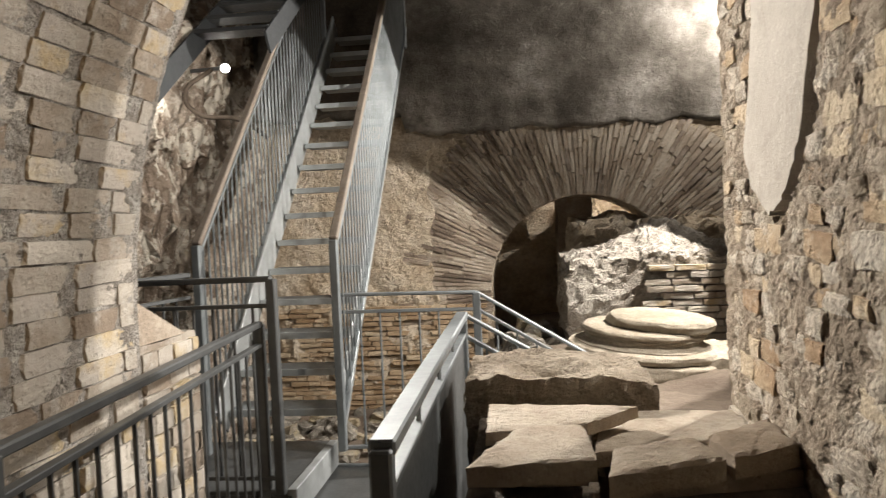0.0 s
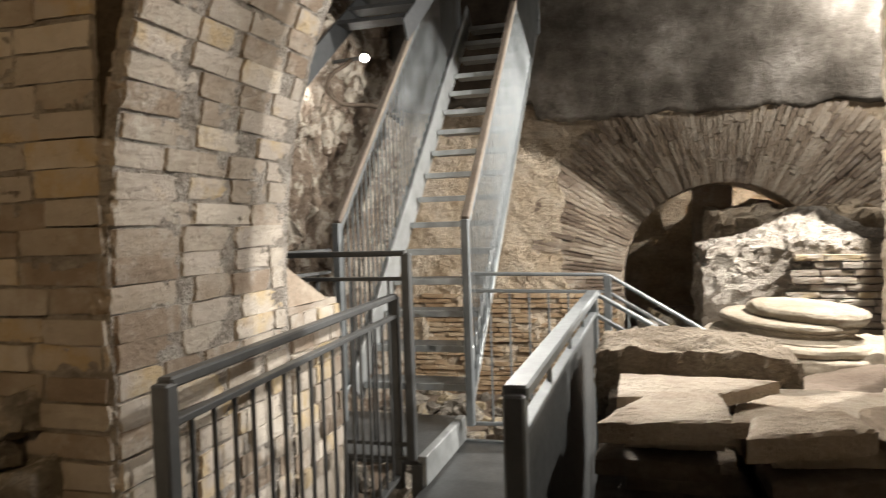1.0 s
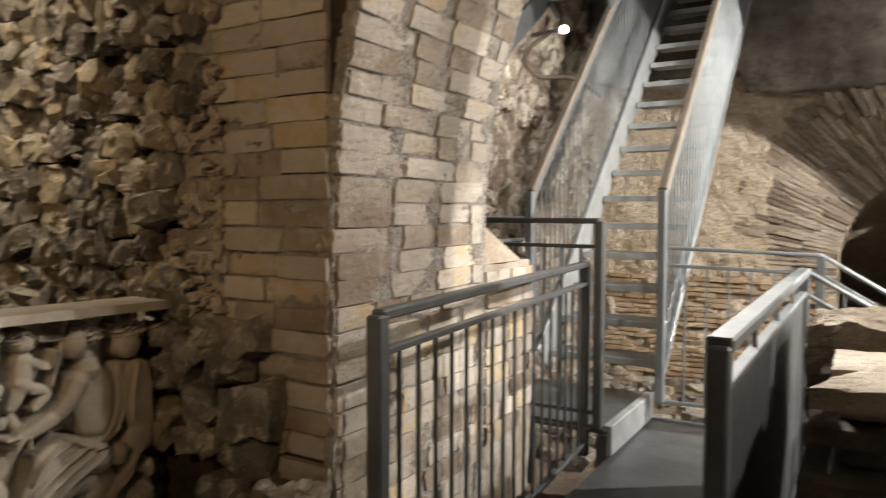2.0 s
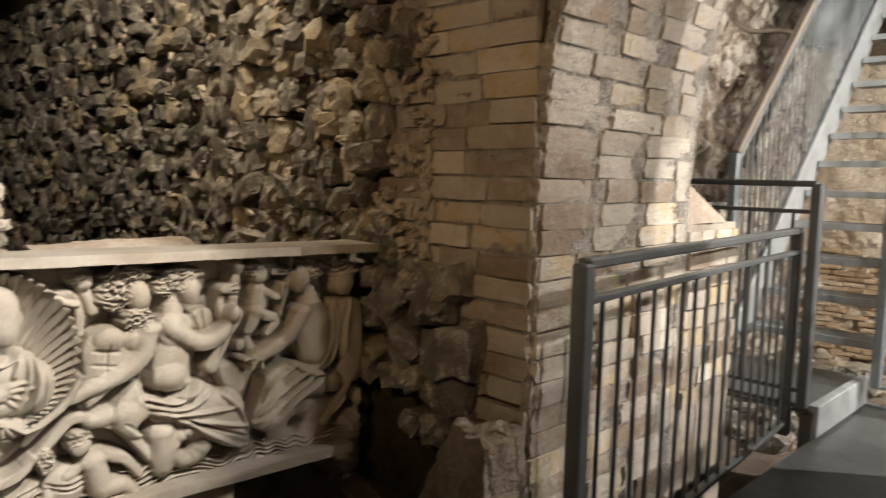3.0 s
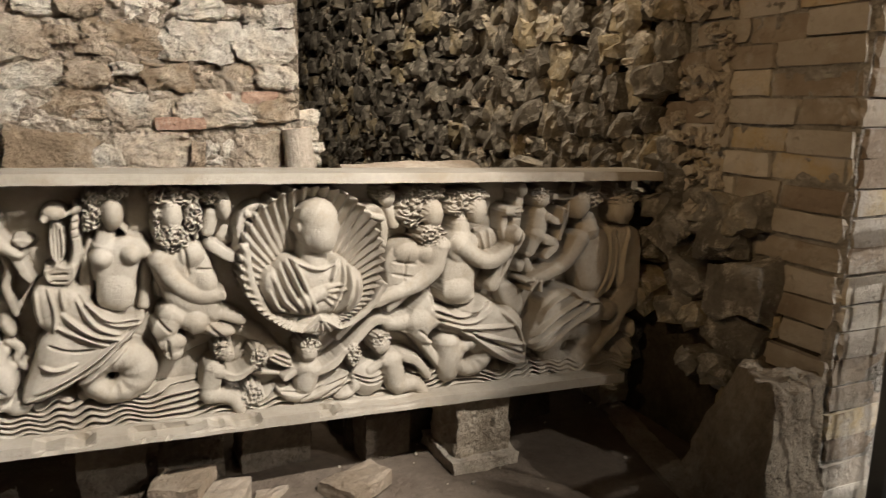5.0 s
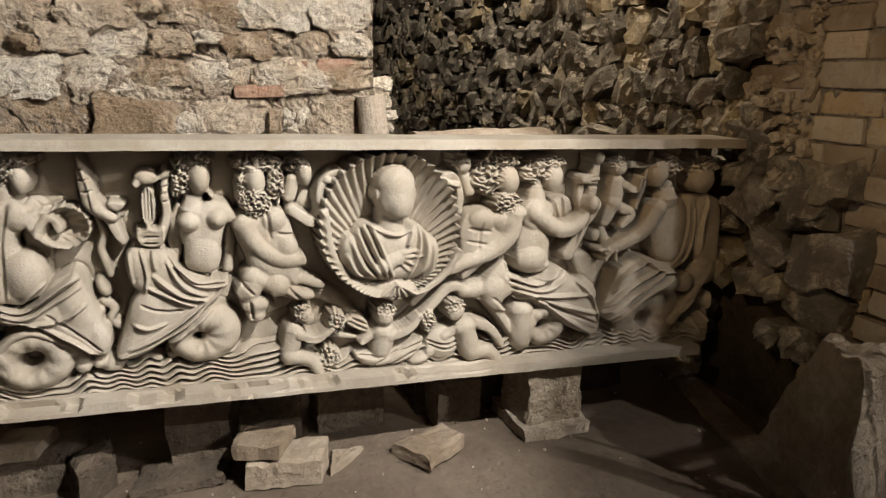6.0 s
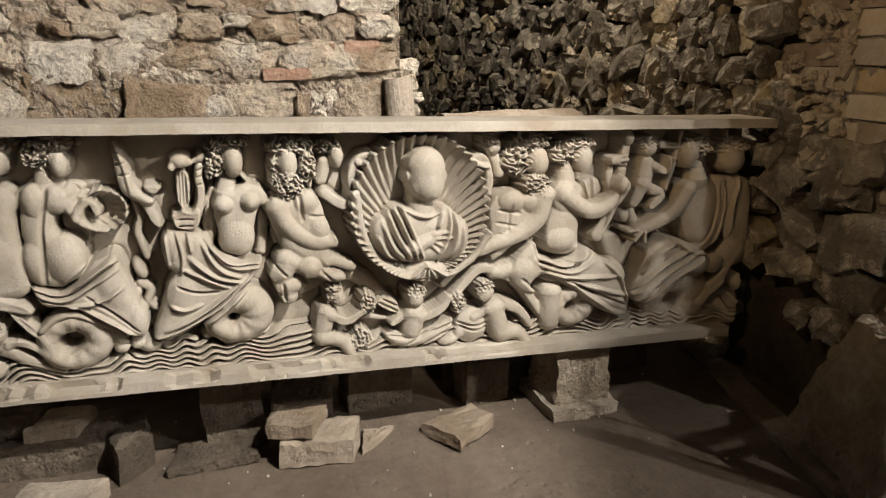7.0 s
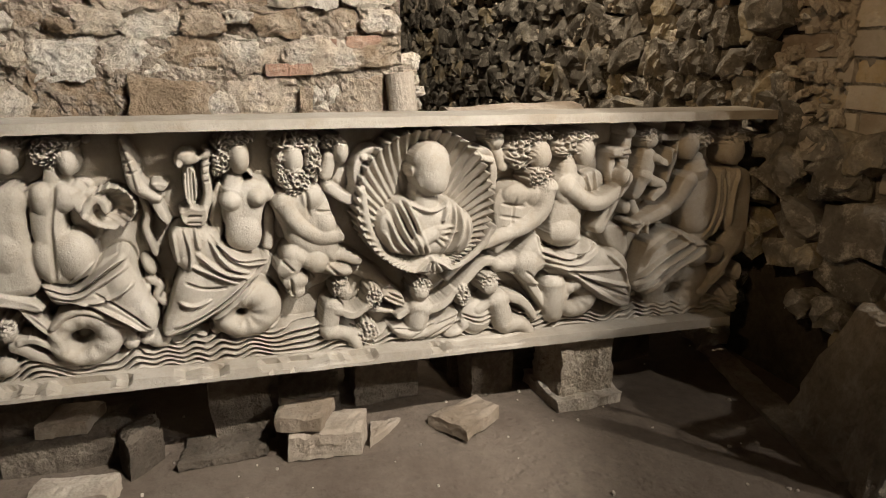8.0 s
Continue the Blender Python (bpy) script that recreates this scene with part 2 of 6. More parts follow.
def rough_box(lo, hi, step, amp, scale=3.0, seed=0.0, fine=0.3):
    """A closed block with uneven faces: its faces are gridded and pushed about by noise that agrees along the edges."""
    lo, hi = Vector(lo), Vector(hi)
    n = [max(1, min(160, round((hi[i] - lo[i]) / step))) for i in range(3)]
    index, verts, faces = {}, [], []

    def vert(i, j, k):
        key = (i, j, k)
        if key not in index:
            p = Vector((lo[0] + (hi[0] - lo[0]) * i / n[0], lo[1] + (hi[1] - lo[1]) * j / n[1], lo[2] + (hi[2] - lo[2]) * k / n[2]))
            q = p * scale + Vector((seed, seed * 1.7, seed * 0.6))
            d = noise.noise_vector(q) + fine * noise.noise_vector(q * 3.7) + 0.5 * fine * noise.noise_vector(q * 9.1)
            index[key] = len(verts)
            verts.append(p + d * amp)
        return index[key]

    for axis in range(3):
        u, v = [a for a in range(3) if a != axis]
        for end in (0, n[axis]):
            for a in range(n[u]):
                for b in range(n[v]):
                    quad = []
                    for da, db in ((0, 0), (1, 0), (1, 1), (0, 1)):
                        c = [0, 0, 0]
                        c[axis], c[u], c[v] = end, a + da, b + db
                        quad.append(vert(*c))
                    flip = (end == 0) ^ (axis == 1)
                    faces.append(quad[::-1] if flip else quad)
    bm = bmesh.new()
    made = [bm.verts.new(v) for v in verts]
    for f in faces:
        bm.faces.new([made[i] for i in f])
    return bm


def chunk_mesh(name, seed, material, round_off=0.35, jag=0.12, smooth=False, n=2, rough=0.0):
    """A rough lump in a unit box: 48 triangles with n 2, 108 with n 3."""
    rnd = random.Random(seed)
    index, verts, faces = {}, [], []

    def vert(c):
        if c not in index:
            q = Vector([2 * v / n - 1 for v in c])
            ball = q.normalized() * 0.72
            p = (q * 0.5).lerp(ball, round_off)
            if n == 2:
                p += Vector([rnd.uniform(-jag, jag) for _ in range(3)])
            else:
                p += noise.noise_vector(q * 0.9 + Vector((seed * 3.1, seed * 1.7, seed))) * jag * 1.6
                p += Vector([rnd.uniform(-rough, rough) for _ in range(3)])
            index[c] = len(verts)
            verts.append(p)
        return index[c]

    for axis in range(3):
        u, v = [a for a in range(3) if a != axis]
        for end in (0, n):
            for a in range(n):
                for b in range(n):
                    quad = []
                    for da, db in ((0, 0), (1, 0), (1, 1), (0, 1)):
                        c = [0, 0, 0]
                        c[axis], c[u], c[v] = end, a + da, b + db
                        quad.append(vert(tuple(c)))
                    flip = (end == 0) ^ (axis == 1)
                    faces.append(quad[::-1] if flip else quad)
    return mesh_of(name, verts, faces, material, smooth)


def piece(name, mesh, parent, centre, u, v, n, size, tilt=0.0):
    """A piece of masonry: a shared mesh laid with its sides along u, v and n."""
    ob = new(name, mesh)
    m = Matrix((Vector(u) * size[0], Vector(v) * size[1], Vector(n) * size[2])).transposed().to_4x4()
    spin = Matrix.Rotation(tilt, 4, Vector(n))
    m = spin @ m
    m.translation = centre
    ob.parent = parent
    ob.matrix_basis = parent.matrix_basis.inverted() @ m
    return ob


def joined(name, meshes, places, material, parent=None):
    """Many pieces in one mesh: each place is a matrix."""
    verts, faces = [], []
    for k, m in enumerate(places):
        me = meshes[k % len(meshes)]
        base = len(verts)
        verts += [m @ v.co for v in me.vertices]
        faces += [[base + i for i in f.vertices] for f in me.polygons]
    ob = new(name, mesh_of(name, verts, faces, material))
    ob.parent = parent
    return ob


def laid(centre, u, v, n, size, tilt=0.0):
    m = Matrix((Vector(u) * size[0], Vector(v) * size[1], Vector(n) * size[2])).transposed().to_4x4()
    m = Matrix.Rotation(tilt, 4, Vector(n)) @ m
    m.translation = centre
    return m


X, Y, Z = Vector((1, 0, 0)), Vector((0, 1, 0)), Vector((0, 0, 1))

# ---- ground ----


def step_between(a, b, t):
    t = max(0.0, min(1.0, (t - a) / (b - a)))
    return t * t * (3 - 2 * t)


def ground_height(x, y):
    pit = step_between(2.9, 3.3, y) * (1 - step_between(0.05, 0.3, x)) * 0.55
    under_deck = step_between(-1.1, -0.95, x) * (1 - step_between(0.05, 0.25, x)) * step_between(1.75, 1.95, y) * (1 - step_between(3.0, 3.3, y)) * 0.4
    mound = step_between(0.1, 0.35, x) * step_between(2.2, 2.9, y) * (0.56 - 0.04 * max(0, y - 3))
    bumps = 0.02 * noise.noise((x * 2.2, y * 2.2, 0)) + 0.008 * noise.noise((x * 9, y * 9, 3))
    return -pit - under_deck + mound + bumps * (1 + 2 * step_between(2.5, 4, y))


def build_ground():
    nx, ny, x0, x1, y0, y1 = 230, 230, -8.5, 5.5, -4.0, 10.0
    verts = [(x0 + (x1 - x0) * i / nx, y0 + (y1 - y0) * j / ny, ground_height(x0 + (x1 - x0) * i / nx, y0 + (y1 - y0) * j / ny)) for j in range(ny + 1) for i in range(nx + 1)]
    faces = [(j * (nx + 1) + i, j * (nx + 1) + i + 1, (j + 1) * (nx + 1) + i + 1, (j + 1) * (nx + 1) + i) for j in range(ny) for i in range(nx)]
    tagged(new("ground", mesh_of("ground", verts, faces, GROUND_EARTH, True)), "dark brown packed earth floor of the vault", "ground", kind="structure")


build_ground()

# ---- the arch pier and the wall that runs from it ----
PIER_X, PIER_Y0, PIER_Y1, SPRING, RADIUS = -1.15, 2.07, 2.97, 1.2, 2.65


def jamb(s, y, proud=0.0):
    """A place on the jamb at height s along its face (it bends into the arch above the springing), and its normal."""
    shift = 0.04 * (y - PIER_Y0) / 0.9
    if s <= SPRING:
        return Vector((PIER_X + shift + proud, y, s)), Vector((1, 0, 0)), Vector((0, 0, 1))
    a = (s - SPRING) / RADIUS
    c = Vector((PIER_X + shift + RADIUS, y, SPRING))
    out = Vector((-math.cos(a), 0, math.sin(a)))
    return c + out * (RADIUS - proud), -out, Vector((math.sin(a), 0, math.cos(a)))


def build_arch_wall():
    outline = [(-8.4, -0.8), (PIER_X, -0.8)]
    for k in range(25):
        a = math.pi / 2 * k / 24
        outline.append((PIER_X + RADIUS - RADIUS * math.cos(a), SPRING + RADIUS * math.sin(a)))
    outline += [(5.2, SPRING + RADIUS), (5.2, 4.6), (-8.4, 4.6)]
    bm = bmesh.new()
    front = [bm.verts.new((x, PIER_Y0, z)) for x, z in outline]
    back = [bm.verts.new((x + 0.04, PIER_Y1, z)) for x, z in outline]
    bm.faces.new(front)
    bm.faces.new(back[::-1])
    for i in range(len(outline)):
        j = (i + 1) % len(outline)
        bm.faces.new((front[j], front[i], back[i], back[j]))
    bmesh.ops.recalc_face_normals(bm, faces=bm.faces[:])
    return tagged(part("wall_arch", bm, SHADED_DARK_MORTAR), "thick masonry wall with a brick arch springing from its end", "wall", kind="structure")


wall_arch = build_arch_wall()

# ---- pale masonry pier behind the relief panel ----
wall_pier = tagged(part("wall_pier", rough_box((-3.4, -3.0, -0.1), (-2.62, 0.81, 3.6), 0.09, 0.02, 5.0), MORTAR), "pale rubble masonry pier with crumbling mortar", "wall", kind="structure")

# ---- wall at the right of the way ----
wall_right = tagged(part("wall_right", rough_box((1.10, 0.6, -0.2), (2.0, 2.97, 4.4), 0.07, 0.022, 4.0, 7.0), MORTAR), "rough stone wall with remains of cream plaster", "wall", kind="structure")

# ---- far chamber ----
FAR = 8.5
ARCH_X, ARCH_Z, ARCH_R = 1.05, 0.72, 1.04


def build_far_wall():
    """The far wall with its round-headed opening."""
    a0, left, right, top = 24, -6.5, 5.2, 4.6
    arc = [(ARCH_X + ARCH_R * math.cos(math.pi * k / a0), ARCH_Z + ARCH_R * math.sin(math.pi * k / a0)) for k in range(a0 + 1)]
    outline = [(left, -0.9), (ARCH_X - ARCH_R, -0.9)] + arc[::-1] + [(ARCH_X + ARCH_R, -0.9), (right, -0.9), (right, top), (left, top)]
    bm = bmesh.new()
    front = [bm.verts.new((x, FAR, z)) for x, z in outline]
    back = [bm.verts.new((x, FAR + 0.9, z)) for x, z in outline]
    bm.faces.new(front)
    bm.faces.new(back)
    for i in range(len(outline)):
        j = (i + 1) % len(outline)
        bm.faces.new((front[j], front[i], back[i], back[j]))
    bmesh.ops.recalc_face_normals(bm, faces=bm.faces[:])
    return tagged(part("wall_far", bm, EARTH_WALL), "tall rough wall with a round brick arch opening", "wall", kind="structure")


wall_far = build_far_wall()


def plaster_sheet():
    """The grey plaster above the arch, which ends in a broken lower edge."""
    nx, nz, x0, x1, z1 = 150, 60, -2.6, 5.2, 4.6
    verts, faces = [], []
    for i in range(nx + 1):
        x = x0 + (x1 - x0) * i / nx
        edge = 2.50 + 0.06 * noise.noise((x * 3, 0, 4)) + 0.03 * noise.noise((x * 11, 0, 9)) + (0.22 if x < -0.9 else 0)
        for j in range(nz + 1):
            z = edge + (z1 - edge) * j / nz
            d = 0.05 + 0.025 * noise.noise((x * 1.5, z * 1.5, 1)) + 0.012 * noise.noise((x * 6, z * 6, 2))
            verts.append((x, FAR - (d if j else -0.02), z))
    for i in range(nx):
        for j in range(nz):
            k = i * (nz + 1) + j
            faces.append((k, k + nz + 1, k + nz + 2, k + 1))
    ob = new("plaster", mesh_of("plaster", verts, faces, ROUGH_PLASTER, True))
    ob.parent = wall_far
    tagged(ob, "grey stained plaster with a broken lower edge")


plaster_sheet()


def core_sheet():
    """The broken concrete core beside the arch, with pits and a rough lower part."""
    nx, nz, x0, x1, z0, z1 = 90, 110, -2.6, -0.62, -0.9, 2.74
    verts, faces = [], []
    for i in range(nx + 1):
        for j in range(nz + 1):
            x, z = x0 + (x1 - x0) * i / nx, z0 + (z1 - z0) * j / nz
            x += (0.12 * noise.noise((z * 4, 0, 7)) - 0.25 * step_between(0.2, -0.4, z)) * i / nx
            low = 1 + 1.6 * step_between(0.95, 0.4, z)
            d = 0.03 + low * (0.03 * noise.noise((x * 3, z * 3, 1)) + 0.018 * noise.noise((x * 9, z * 9, 2)) + 0.009 * noise.noise((x * 24, z * 24, 4)))
            rim = i in (0, nx) or j in (0, nz)
            verts.append((x, FAR - (d if not rim else -0.03), z))
    for i in range(nx):
        for j in range(nz):
            k = i * (nz + 1) + j
            faces.append((k, k + nz + 1, k + nz + 2, k + 1))
    ob = new("concrete_core", mesh_of("concrete_core", verts, faces, EARTH_WALL))
    ob.parent = wall_far
    tagged(ob, "ochre concrete core with pits and rough lower part")


core_sheet()
tagged(part("wall_left_rock", rough_box((-4.4, 4.2, -0.9), (-2.55, 8.6, 4.6), 0.07, 0.13, 1.9, 3.0, 0.7), ROCK_FACE), "flaking rock and earth wall beside the stair", "wall", kind="structure")
tagged(part("wall_chamber_right", rough_box((5.0, 0.4, -0.9), (5.6, 10.0, 4.6), 0.4, 0.05), EARTH_WALL), "rough side wall of the far chamber", "wall", kind="structure")
tagged(part("wall_behind", rough_box((-8.4, -4.0, -0.2), (5.5, -3.4, 4.6), 0.4, 0.05), MORTAR), "rough wall closing the vault", "wall", kind="structure")
tagged(part("wall_right_far", rough_box((2.0, -4.0, -0.2), (2.6, 2.9, 4.6), 0.4, 0.05), MORTAR), "rough wall closing the vault", "wall", kind="structure")
tagged(part("wall_side_back", rough_box((-9.0, -3.6, -0.2), (-8.2, 2.2, 4.6), 0.4, 0.05), MORTAR), "rough wall closing the side chamber", "wall", kind="structure")
tagged(part("ceiling", rough_box((-8.5, -4.0, 4.5), (5.6, 10.0, 4.9), 0.3, 0.06, 1.5), ROUGH_PLASTER), "dark stained vault ceiling", "ceiling", kind="structure")
tagged(part("wall_recess", rough_box((-1.5, 9.9, -0.9), (5.0, 10.6, 4.6), 0.15, 0.08), EARTH_WALL), "rubble wall inside the arched recess", "wall", kind="structure")

# ---- steelwork ----
RAIL, DECK_X0, DECK_X1, DECK_Y1 = 1.05, -0.88, 0.03, 4.85


def railing(name, label, a, b, height, top_w=0.045, top_h=0.03, gap=0.12, spacing=0.125, foot=0.07, post=0.05, material=PAINTED, ends=(True, True), double=False, top_material=None, sheet=False):
    """A straight railing between two feet: posts, top rail, second rail, foot rail and bars. It may climb."""
    a, b = Vector(a), Vector(b)
    ob = thing(name, label, "railing", "steel railings of the walkway", at=a)
    off = lambda p: Vector(p) - a
    up = Vector((0, 0, 1))
    for use, p in zip(ends, (a, b)):
        if use:
            part("post", bar(off(p), off(p) + up * (height - top_h / 2), post, post, 0.006), material, ob)
    part("top_rail", bar(off(a) + up * (height - top_h / 2), off(b) + up * (height - top_h / 2), top_w, top_h, 0.006), top_material or material, ob)
    part("middle_rail", bar(off(a) + up * (height - gap), off(b) + up * (height - gap), 0.035, 0.02), material, ob)
    part("foot_rail", bar(off(a) + up * foot, off(b) + up * foot, 0.035, 0.02), material, ob)
    if double:
        part("foot_rail", bar(off(a) + up * (foot - 0.075), off(b) + up * (foot - 0.075), 0.035, 0.02), material, ob)
    flat = Vector((b.x - a.x, b.y - a.y, 0)).length
    n = max(2, round(flat / spacing))
    if sheet:
        part("sheet", bar(off(a) + up * ((foot + height - gap) / 2), off(b) + up * ((foot + height - gap) / 2), 0.008, height - gap - foot, 0.001), PAINTED, ob, "dark sheet infill")
        for k in (1, 2, 3):
            p = off(a.lerp(b, k / 4))
            part("bar", rod(p + up * (height - gap), p + up * (height - top_h), 0.008, 6), material, ob)
    for k in range(1, 0 if sheet else n):
        p = off(a.lerp(b, k / n))
        part("bar", rod(p + up * foot, p + up * (height - gap), 0.0075, 6), material, ob)
    return ob


def build_walkway():
    ob = thing("walkway", "grey steel walkway deck between railings", "walkway")
    y0 = 1.75
    part("deck_plate", bar(((DECK_X0 + DECK_X1) / 2, y0, -0.01), ((DECK_X0 + DECK_X1) / 2, DECK_Y1, -0.01), DECK_X1 - DECK_X0, 0.02), PAINTED, ob, "dark grey deck plate")
    for x in (DECK_X0 + 0.03, DECK_X1 - 0.03):
        part("edge_beam", bar((x, y0, -0.09), (x, DECK_Y1, -0.09), 0.05, 0.14), PAINTED, ob)
    for y in (2.0, 3.0, 4.0, DECK_Y1 - 0.05):
        for x in (DECK_X0 + 0.04, DECK_X1 - 0.04):
            part("leg", bar((x, y, -0.7), (x, y, -0.03), 0.06, 0.06), PAINTED, ob)
    part("edge_angle", bar((DECK_X0, DECK_Y1, 0.008), (DECK_X1, DECK_Y1, 0.008), 0.03, 0.016), STEEL, ob, "bright steel edge")


build_walkway()
railing("railing", "dark grey steel railing with slim upright bars beside the brick pier", (-0.85, 1.91, 0), (-1.0, 3.98, 0), RAIL, spacing=0.118)
railing("railing", "grey steel railing with a broad flat handrail along the walkway", (0.03, 1.95, 0), (0.03, 4.13, 0), RAIL, top_w=0.06, top_h=0.035, material=STEEL, sheet=True)
railing("railing", "grey steel railing closing the end of the walkway", (-0.80, DECK_Y1, 0.05), (0.05, DECK_Y1 + 0.2, 0.02), RAIL, top_w=0.03, top_h=0.022, material=STEEL, ends=(False, True))
railing("railing", "steel railing sloping down beside descending steps", (0.05, DECK_Y1 + 0.2, 0.02), (1.3, DECK_Y1 + 0.2, -0.74), RAIL, top_w=0.03, top_h=0.022, material=STEEL, ends=(False, True))
railing("railing", "steel railing sloping down beside descending steps", (0.03, 4.13, 0.0), (1.0, 4.13, -0.56), RAIL, top_w=0.03, top_h=0.022, material=STEEL, ends=(False, True))

STAIR_X0, STAIR_X1, LAND = -1.55, -0.82, 0.16
RISE, GOING, FOOT_Y = 0.212, 0.215, 4.623


def build_landing():
    ob = thing("landing", "raised steel landing at the foot of the stair", "landing")
    part("deck_plate", bar((-1.3, 3.98, LAND - 0.02), (-1.3, 4.9, LAND - 0.02), 0.86, 0.02), PAINTED, ob)
    part("kick_plate", bar((-0.87, 3.98, LAND - 0.06), (-0.87, 4.82, LAND - 0.06), 0.05, 0.16, 0.004), LIT_STEEL, ob, "galvanised kick plate, coloured as brightly lit")
    for x, y in ((-1.7, 4.0), (-0.9, 4.0), (-1.7, 4.85), (-0.9, 4.85)):
        part("leg", bar((x, y, -0.75), (x, y, LAND - 0.03), 0.06, 0.06), PAINTED, ob)


build_landing()
railing("railing", "dark steel railing round the raised landing", (-0.92, 3.97, LAND), (-1.76, 3.97, LAND), 1.12, gap=0.15, foot=0.085, double=True, spacing=0.105)
railing("railing", "dark steel railing round the raised landing", (-1.76, 3.99, LAND), (-1.64, 4.55, LAND), 1.12, gap=0.15, ends=(True, False), spacing=0.11)


def build_stair():
    ob = thing("staircase", "steep open steel staircase climbing to a doorway", "staircase")
    n = 16
    for k in range(1, n + 1):
        y, z = FOOT_Y + GOING * k, LAND + RISE * k
        tread = part("tread", bar((STAIR_X0, y + 0.12, z - 0.018), (STAIR_X1, y + 0.12, z - 0.018), 0.24, 0.036, 0.004), STEEL, ob)
        part("nosing", bar((STAIR_X0, y + 0.004, z - 0.022), (STAIR_X1, y + 0.004, z - 0.022), 0.012, 0.045, 0.002), LIT_STEEL, tread, "steel nosing, coloured as brightly lit")
    # stringers get the lightened steel: lamplight put into their colour
    for x in (STAIR_X0 - 0.02, STAIR_X1 + 0.02):
        a = Vector((x, FOOT_Y + GOING * 0.6, LAND + 0.03 + RISE * 0.6))
        b = Vector((x, FOOT_Y + GOING * (n + 0.6), LAND + 0.03 + RISE * (n + 0.6)))
        part("stringer", bar(a, b, 0.016, 0.24, 0.002), LIT_STEEL, ob, "galvanised steel stringer, coloured as brightly lit")
    return ob


build_stair()
for x, y0, mat in ((STAIR_X0 - 0.05, 4.6, STEEL), (STAIR_X1 + 0.05, 4.66, STEEL)):
    low = Vector((x, y0, LAND))
    high = Vector((x, y0 + GOING * 15, LAND + RISE * 15))
    railing("stair_railing", "galvanised stair railing with a brown handrail and slim bars", low, high, 1.30, gap=0.09, foot=0.14, spacing=0.085, top_w=0.05, top_h=0.04, material=mat, top_material=HANDRAIL_WOOD)


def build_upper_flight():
    # spot_on_stair reaches this flight; the dark steel colour stands in for its shade
    ob = thing("upper_flight", "upper steel stair flight, darkened as if out of the light", "staircase")
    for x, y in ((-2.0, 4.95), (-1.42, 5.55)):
        part("stringer", bar((x, y, 2.45 + 0.711 * (y - 4.95)), (x, 7.2, 4.05), 0.02, 0.17), SHADED_STEEL, ob)
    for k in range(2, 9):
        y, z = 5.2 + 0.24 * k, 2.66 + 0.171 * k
        part("tread", bar((-2.0, y, z), (-1.42, y, z), 0.2, 0.03), SHADED_STEEL, ob)


build_upper_flight()

# ---- relief panel ----
PANEL_X, PANEL_Y0, PANEL_Y1, PANEL_Z0, PANEL_Z1 = -1.79, -0.56, 1.945, 0.232, 1.008


